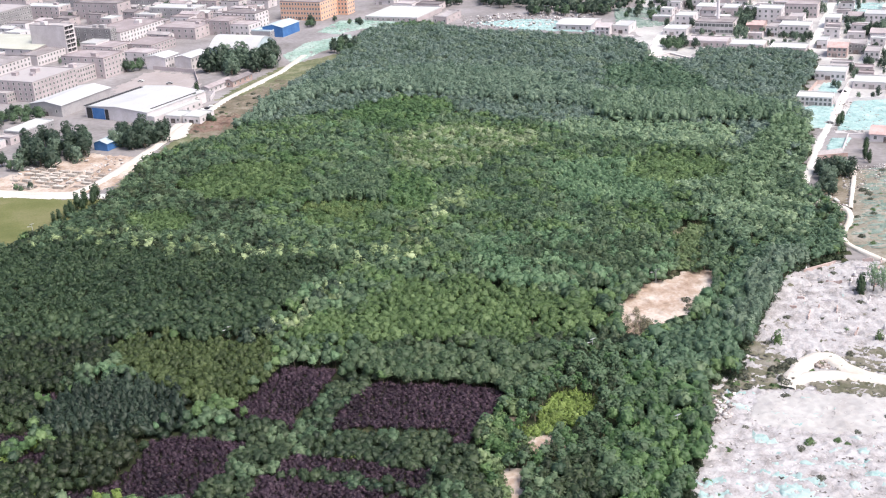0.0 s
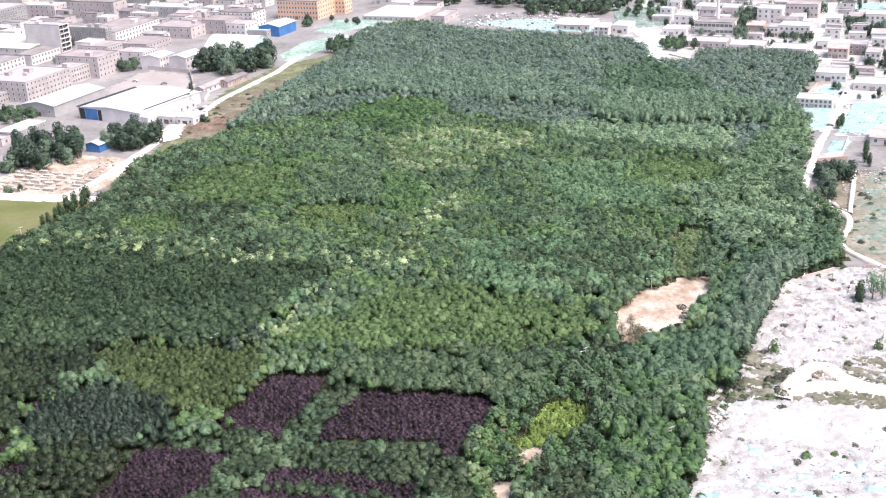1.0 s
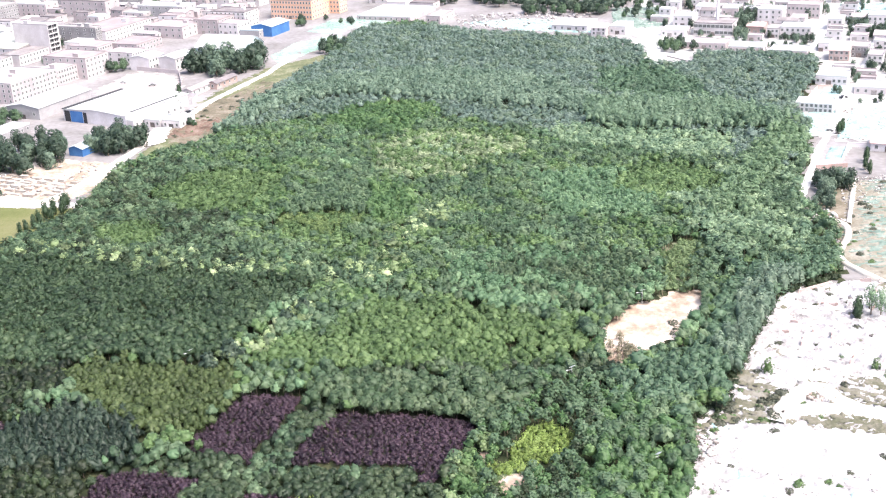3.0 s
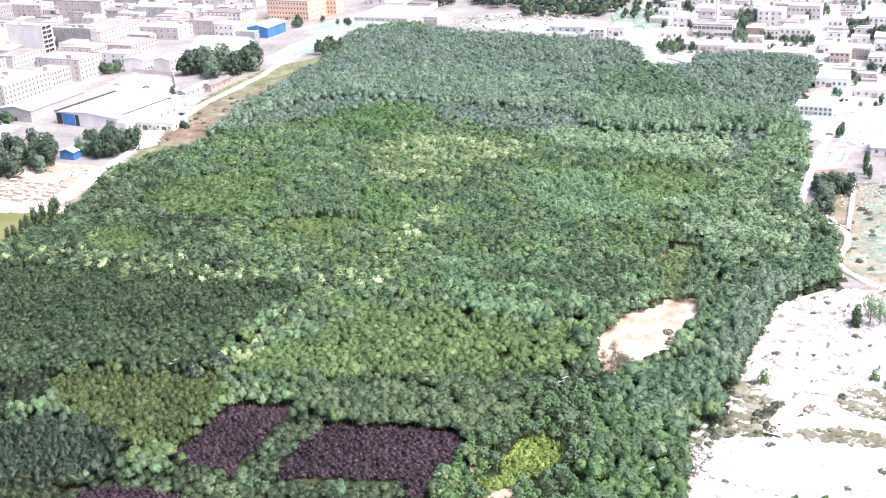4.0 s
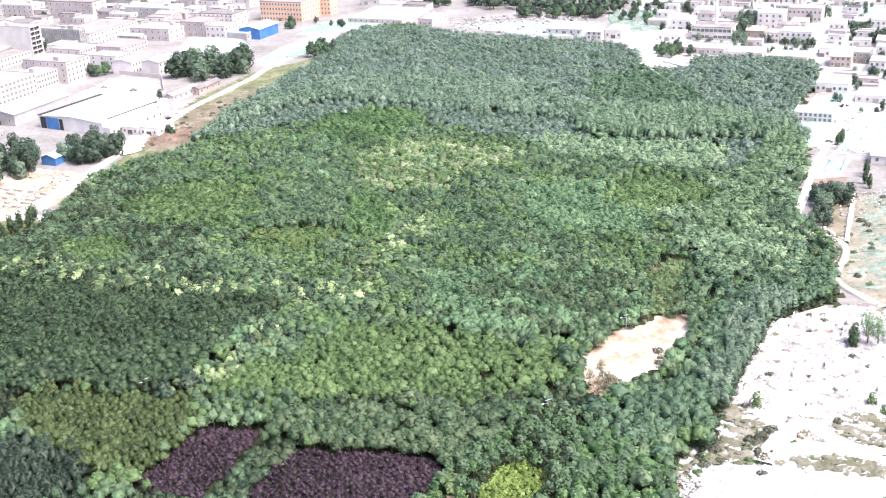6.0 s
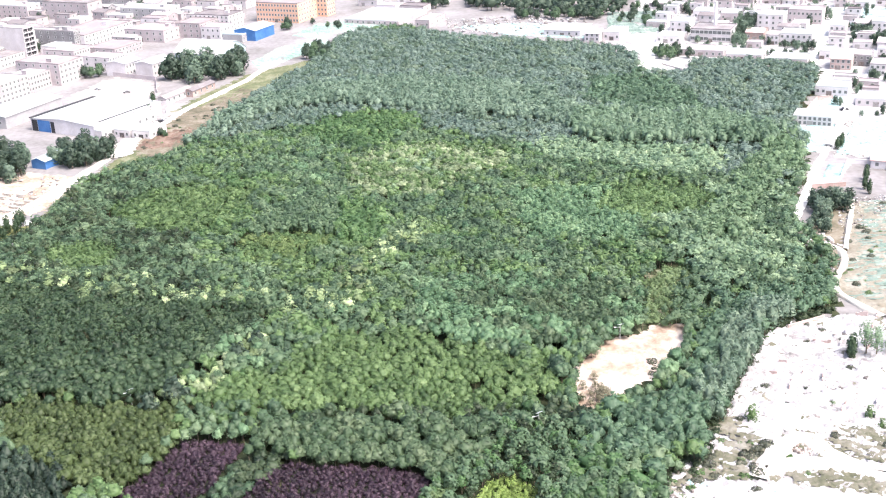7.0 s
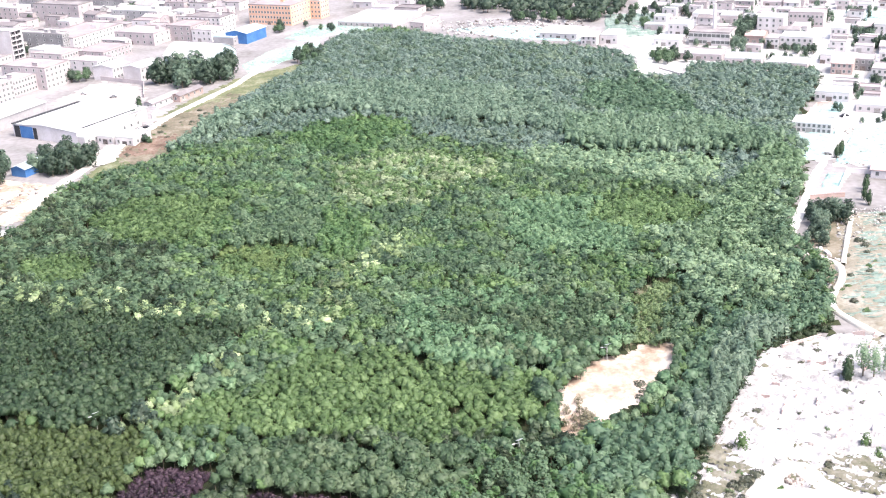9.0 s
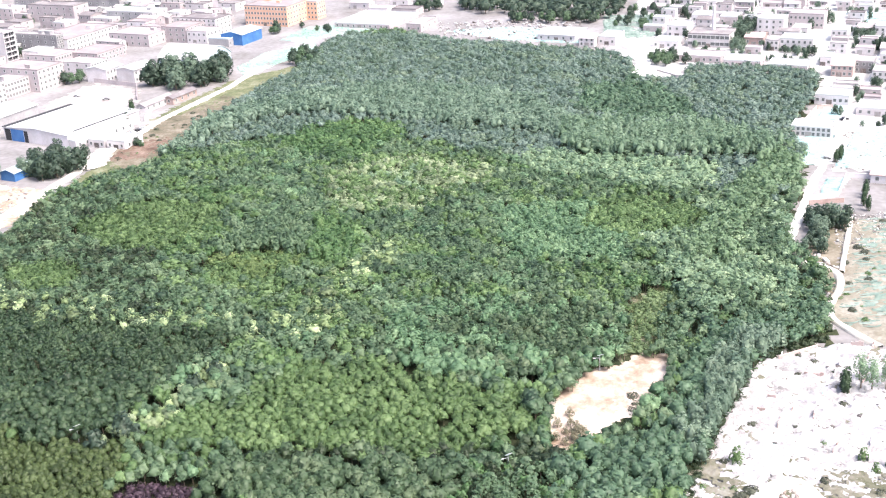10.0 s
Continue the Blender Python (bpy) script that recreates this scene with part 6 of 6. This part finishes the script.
# smaller houses and workshops fill the gaps between the larger ones
FOOTPRINTS = [(o.matrix_basis.copy(), o.name) for o in scene.objects if o.parent is None and o.name.split(".")[0] in ("house", "factory_building", "village_hall", "warehouse", "shed", "hall", "apartment_block", "school_block", "lean_to")]
SPANS = {}
for o in scene.objects:
    if o.name.split(".")[0] == "wall" and o.parent is not None:
        SPANS[o.parent.name] = [Vector(c) for c in o.bound_box]
BLOCKED = []
for m, n in FOOTPRINTS:
    if n in SPANS:
        xs, ys = [c.x for c in SPANS[n]], [c.y for c in SPANS[n]]
        BLOCKED.append((m.inverted(), min(xs), max(xs), min(ys), max(ys)))
KEEP_OPEN = [[(183, 587), (268, 735), (328, 860), (317, 863), (258, 737), (185, 598)], [(228, 715), (293, 876), (301, 873), (235, 713)], [(129, 714), (161, 716), (172, 819), (153, 825)], [(-195, 725), (-152, 761), (-142, 720), (-153, 708)], [(-149, 752), (-139, 795), (-93, 790), (-97, 757), (-131, 740)]]


def fill(poly, seed, du, dv, low, high, heights, walls, roofs, name, category, labels, group, chance, windows):
    """Lays small buildings out on the street grid of a quarter, clear of what stands there."""
    rng = random.Random(seed)
    xs, ys = [p[0] for p in poly], [p[1] for p in poly]
    c, s, n = math.cos(TURN), math.sin(TURN), 0
    mx, my = sum(xs) / len(xs), sum(ys) / len(ys)
    for i in range(-40, 41):
        for j in range(-40, 41):
            u, v = i * du + rng.uniform(-1.5, 1.5), j * dv + rng.uniform(-1.5, 1.5)
            x, y = mx + u * c - v * s, my + u * s + v * c
            w, l = rng.uniform(low, high), rng.uniform(low * 0.6, high * 0.7)
            style, roof, pick = rng.choice(("flat", "flat", "gable_x")), rng.randrange(len(roofs)), rng.random()
            wall, h = rng.choice(walls), rng.choice(heights)
            if pick > chance or not inside(poly, np.array(x), np.array(y)) or any(inside(k, np.array(x), np.array(y)) for k in KEEP_OPEN):
                continue
            spots = [Vector((x + a * c - b * s, y + a * s + b * c, 0)) for a in (0.5, -w / 2, -w - 0.5) for b in (-0.5, l / 2, l + 0.5)]
            if any(x0 - 1 < (q := m @ p).x < x1 + 1 and y0 - 1 < q.y < y1 + 1 for m, x0, x1, y0, y1 in BLOCKED for p in spots):
                continue
            BLOCKED.append((pose(x, y, 0, 0, 0, math.degrees(TURN)).inverted(), -w, 0, 0, l))
            root = building(labels[roof] + (" and pitched roof" if style != "flat" else ""), x, y, w, l, h, wall, roofs[roof], 2 if h > 4.5 else 1, max(2, int(w / windows)), 1, style, 1.5, name=name, category=category, group=group)
            if name == "house" and rng.random() < 0.6:
                d = rng.uniform(4, 6)
                part("yard_wall", boxes("yard_wall", [(-w, -d, -0.2, 0, -d + 0.25, 1.9), (-w, -d + 0.25, -0.2, -w + 0.25, -0.07, 1.9), (-0.25, -d + 0.25, -0.2, 0, -0.07, 1.9)], WHITE_WALL), root)


fill([(160, 802), (180, 785), (240, 735), (279, 656), (394, 942), (202, 1012)], 5, 15, 13, 8, 13, (3.2, 3.6, 6, 6.5), (WHITE_WALL, WHITE_WALL, PINK_WALL), (WHITE_ROOF, PINK_ROOF, GREY_ROOF), "house", "house", ("small pale village house with white roof", "small village house with pinkish roof", "small village house with grey roof"), "village houses", 0.8, 5)
fill([(216, 654), (257, 724), (278, 653), (255, 596), (218, 605)], 6, 15, 12, 8, 13, (3.2, 3.6), (WHITE_WALL, PINK_WALL), (WHITE_ROOF, PINK_ROOF, GREY_ROOF), "house", "house", ("low pale village house with white roof", "low village house with pinkish roof", "low village house with grey roof"), "village houses", 0.5, 4)
fill([(-311, 784), (-267, 790), (-203, 846), (-162, 844), (-121, 907), (-133, 1011), (-225, 1041), (-372, 957)], 7, 21, 14, 11, 20, (4, 6, 7.5), (WHITE_WALL, PINK_WALL, GREY_WALL), (WHITE_ROOF, PINK_ROOF, GREY_ROOF), "workshop", "building", ("low workshop with a white sheet roof", "low workshop with a pinkish roof", "low workshop with a grey roof"), "workshops between factories", 0.95, 6)
fill([(-53, 918), (17, 902), (37, 971), (-57, 1008)], 8, 24, 18, 14, 22, (3.5, 4.5), (WHITE_WALL, PINK_WALL), (WHITE_ROOF, PINK_ROOF, GREY_ROOF), "workshop", "building", ("low workshop with a white sheet roof", "low workshop with a pinkish roof", "low workshop with a grey roof"), "workshops beyond the trees", 0.6, 6)
fill([(-234, 569), (-222, 581), (-217, 603), (-228, 629), (-249, 610)], 9, 16, 12, 9, 14, (3.2, 3.6), (WHITE_WALL, PINK_WALL), (WHITE_ROOF, PALE_BLUE, GREY_ROOF), "workshop", "building", ("low shed with a white sheet roof", "low shed with a pale blue roof", "low shed with a grey roof"), "sheds beside the stone yard", 0.8, 5)

def yard_trees(poly, count, seed, low, high, group):
    """Trees that stand clear of every building."""
    rng, placed = random.Random(seed), 0
    xs, ys = [p[0] for p in poly], [p[1] for p in poly]
    for _ in range(count * 12):
        x, y = rng.uniform(min(xs), max(xs)), rng.uniform(min(ys), max(ys))
        if placed >= count or not inside(poly, np.array(x), np.array(y)) or any(inside(k, np.array(x), np.array(y)) for k in KEEP_OPEN):
            continue
        if any(x0 - 2 < (q := m @ Vector((x, y, 0))).x < x1 + 2 and y0 - 2 < q.y < y1 + 2 for m, x0, x1, y0, y1 in BLOCKED):
            continue
        placed += 1
        plant(rng.choice(GARDEN), x, y, rng.uniform(0, 360), rng.uniform(low, high), -0.05, group)


yard_trees([(160, 802), (180, 785), (240, 735), (279, 656), (384, 918), (196, 984)], 85, 81, 0.45, 0.95, "trees in village yards")
yard_trees([(216, 654), (255, 718), (275, 647), (256, 600), (218, 605)], 22, 82, 0.35, 0.7, "trees in village yards")
yard_trees([(-309, 800), (-270, 799), (-204, 850), (-164, 855), (-123, 918), (-132, 1005), (-224, 1035), (-362, 954)], 34, 83, 0.5, 1.0, "trees between factory blocks")

# blocks that close the view behind the factories
rng = random.Random(7)
for row in range(4):
    for col in range(7):
        u, v = -560 + col * 62 + rng.uniform(-6, 6), 1010 + row * 46 + rng.uniform(-5, 5)
        x, y = u + 0.42 * (row * 46), v - 0.42 * (u + 330) * 1.0
        if x > -130 or y < 930 - 0.2 * (x + 300):
            continue
        building("far pale factory block with rows of windows", x, y, rng.uniform(36, 50), rng.uniform(14, 22), rng.choice((7, 10, 13)), rng.choice((WHITE_WALL, GREY_WALL, PINK_WALL)), rng.choice((GREY_ROOF, PINK_ROOF, WHITE_ROOF)), 3, 7, 2, group="far factory blocks", clutter=1)


def garden_wall(line, h, mat, label):
    """A free-standing wall with a coping, along a line."""
    root = thing("garden_wall", label, "wall", "", (line[0][0], line[0][1], 0))
    for (ax, ay), (bx, by) in zip(line, line[1:]):
        d, a = math.hypot(bx - ax, by - ay), math.atan2(by - ay, bx - ax)
        part("wall_run", boxes("wall_run", [(0, -0.12, -0.2, d, 0.12, h)], mat), root, "", (ax - line[0][0], ay - line[0][1], 0), a)
        part("coping", boxes("coping", [(0, -0.2, h, d, 0.2, h + 0.12)], mat), root, "", (ax - line[0][0], ay - line[0][1], 0), a)


garden_wall([(-186, 780), (-154, 761), (-146, 728)], 2.4, PINK_WALL, "pinkish compound wall round the factory yard")
garden_wall([(-149, 703), (-131, 698), (-131, 682)], 2.2, WHITE_WALL, "pale compound wall beside the warehouse")
garden_wall([(186, 595), (212, 642), (220, 642)], 2.0, BRICK_WALL, "low brick yard wall beside the trees")
garden_wall([(172, 513), (184, 516), (194, 538), (210, 533)], 2.0, WHITE_WALL, "white yard wall beside the road")
garden_wall([(170, 508), (184, 509)], 1.8, BRICK_WALL, "low broken brick wall behind dark trees")
garden_wall([(215, 601), (235, 601)], 2.0, WHITE_WALL, "white yard wall along cleared ground")
garden_wall([(206, 593), (228, 638)], 1.8, WHITE_WALL, "white yard wall along the road")
garden_wall([(139, 729), (149, 736), (158, 720)], 1.2, WHITE_WALL, "low pale wall at the plantation corner")
garden_wall([(125, 380), (138, 386)], 1.6, BRICK_WALL, "remnant of a low red brick wall by rubble")

# ---- stone yard, cars, lamps ----
STACK_ROOT = thing("slab_stack", "stack of pale cut stone slabs", "stone stack", "stacks in the stone yard", (-183.0, 541.4, 0.2), TURN)
for k, (dx, dy) in enumerate(((0, 0), (0.15, -0.1), (-0.1, 0.08), (0.1, 0.12))):
    part("slab", boxes("slab", [(-2.8 + dx, -1.0 + dy, 0.38 * k, 2.8 + dx, 1.0 + dy, 0.38 * k + 0.3)], STONE_SLAB), STACK_ROOT)
rng = random.Random(3)
YARD = [(-203, 541), (-198, 559), (-183, 576), (-156, 564), (-158, 539), (-169, 524), (-194, 528)]
made = 0
for i in range(14):
    for j in range(12):
        u, v = -18 + i * 7.6 + rng.uniform(-1, 1), -26 + j * 4.4 + rng.uniform(-0.6, 0.6)
        x = STACK_ROOT.location.x + u * math.cos(TURN) - v * math.sin(TURN) - 25
        y = STACK_ROOT.location.y + u * math.sin(TURN) + v * math.cos(TURN)
        if inside(YARD, np.array(x), np.array(y)) and rng.random() < 0.92:
            copy_thing(STACK_ROOT, pose(x, y, 0.2, 0, 0, -25 + rng.uniform(-8, 8)) @ Matrix.Diagonal((rng.uniform(0.6, 1.1), rng.uniform(0.7, 1.2), rng.uniform(0.5, 1.1), 1)))


def car_template(x, y, turn):
    root = thing("parked_car", "parked car beside the warehouse", "car", "parked cars", (x, y, 0.05), turn)
    prof = [(-2.1, 0.35), (-2.15, 0.8), (-1.2, 0.95), (-0.7, 1.42), (0.9, 1.45), (1.6, 0.98), (2.15, 0.9), (2.15, 0.35)]
    v = [(a, s, z) for s in (-0.85, 0.85) for a, z in prof]
    m = len(prof)
    f = [tuple(range(m))[::-1], tuple(range(m, 2 * m))] + [(i, (i + 1) % m, m + (i + 1) % m, m + i) for i in range(m)]
    part("body", mesh_of("body", v, f, [CAR_PAINT]), root)
    part("window_band", boxes("window_band", [(-0.75, -0.87, 1.0, 1.0, 0.87, 1.36)], GLASS), root, "dark glass")
    wheel = mesh_of("wheel", [(0.32 * math.cos(k * 0.785), s, 0.32 + 0.32 * math.sin(k * 0.785)) for s in (-0.12, 0.12) for k in range(8)], [tuple(range(8)), tuple(range(15, 7, -1))] + [(k, (k + 1) % 8, 8 + (k + 1) % 8, 8 + k) for k in range(8)], [RUBBER])
    for a in (-1.35, 1.35):
        for s in (-0.78, 0.78):
            part("wheel", wheel, root, "", (a, s, 0))
    return root


CAR = car_template(-134.0, 655.0, TURN + 0.2)
for n, (x, y) in enumerate([(-132, 659), (-130, 663), (-128, 666), (-165, 733), (-185, 744), (193, 563), (219, 621), (-153, 614)]):
    copy_thing(CAR, pose(x, y, 0.05, 0, 0, -25 + 13 * (n % 4)))


def solar_lamp(x, y, z):
    root = thing("solar_lamp", "white solar street lamp with a tilted panel", "street lamp", "solar lamps", (x, y, z))
    part("pole", mesh_of("pole", [(r * math.cos(k * 1.047), r * math.sin(k * 1.047), h) for h, r in ((0, 0.14), (5.2, 0.08)) for k in range(6)], [(k, (k + 1) % 6, 6 + (k + 1) % 6, 6 + k) for k in range(6)] + [(6, 7, 8, 9, 10, 11)], [FRAME]), root)
    part("arm", boxes("arm", [(-1.5, -0.06, 4.3, 0, 0.06, 4.42)], FRAME), root)
    part("lamp_head", boxes("lamp_head", [(-1.9, -0.16, 4.26, -1.2, 0.16, 4.42)], FRAME), root)
    ob = part("panel", boxes("panel", [(-0.9, -0.55, 0, 0.9, 0.55, 0.06)], METAL), root, "", (0.1, 0, 5.25))
    ob.rotation_euler = (radians(-25), 0, radians(20))
    return root


LAMP = solar_lamp(72.9, 377.4, 0.6)
for x, y in [(-169, 464), (-71, 351), (44, 327), (60, 278), (103, 436)]:
    copy_thing(LAMP, pose(x, y, 0.1, 0, 0, 20))
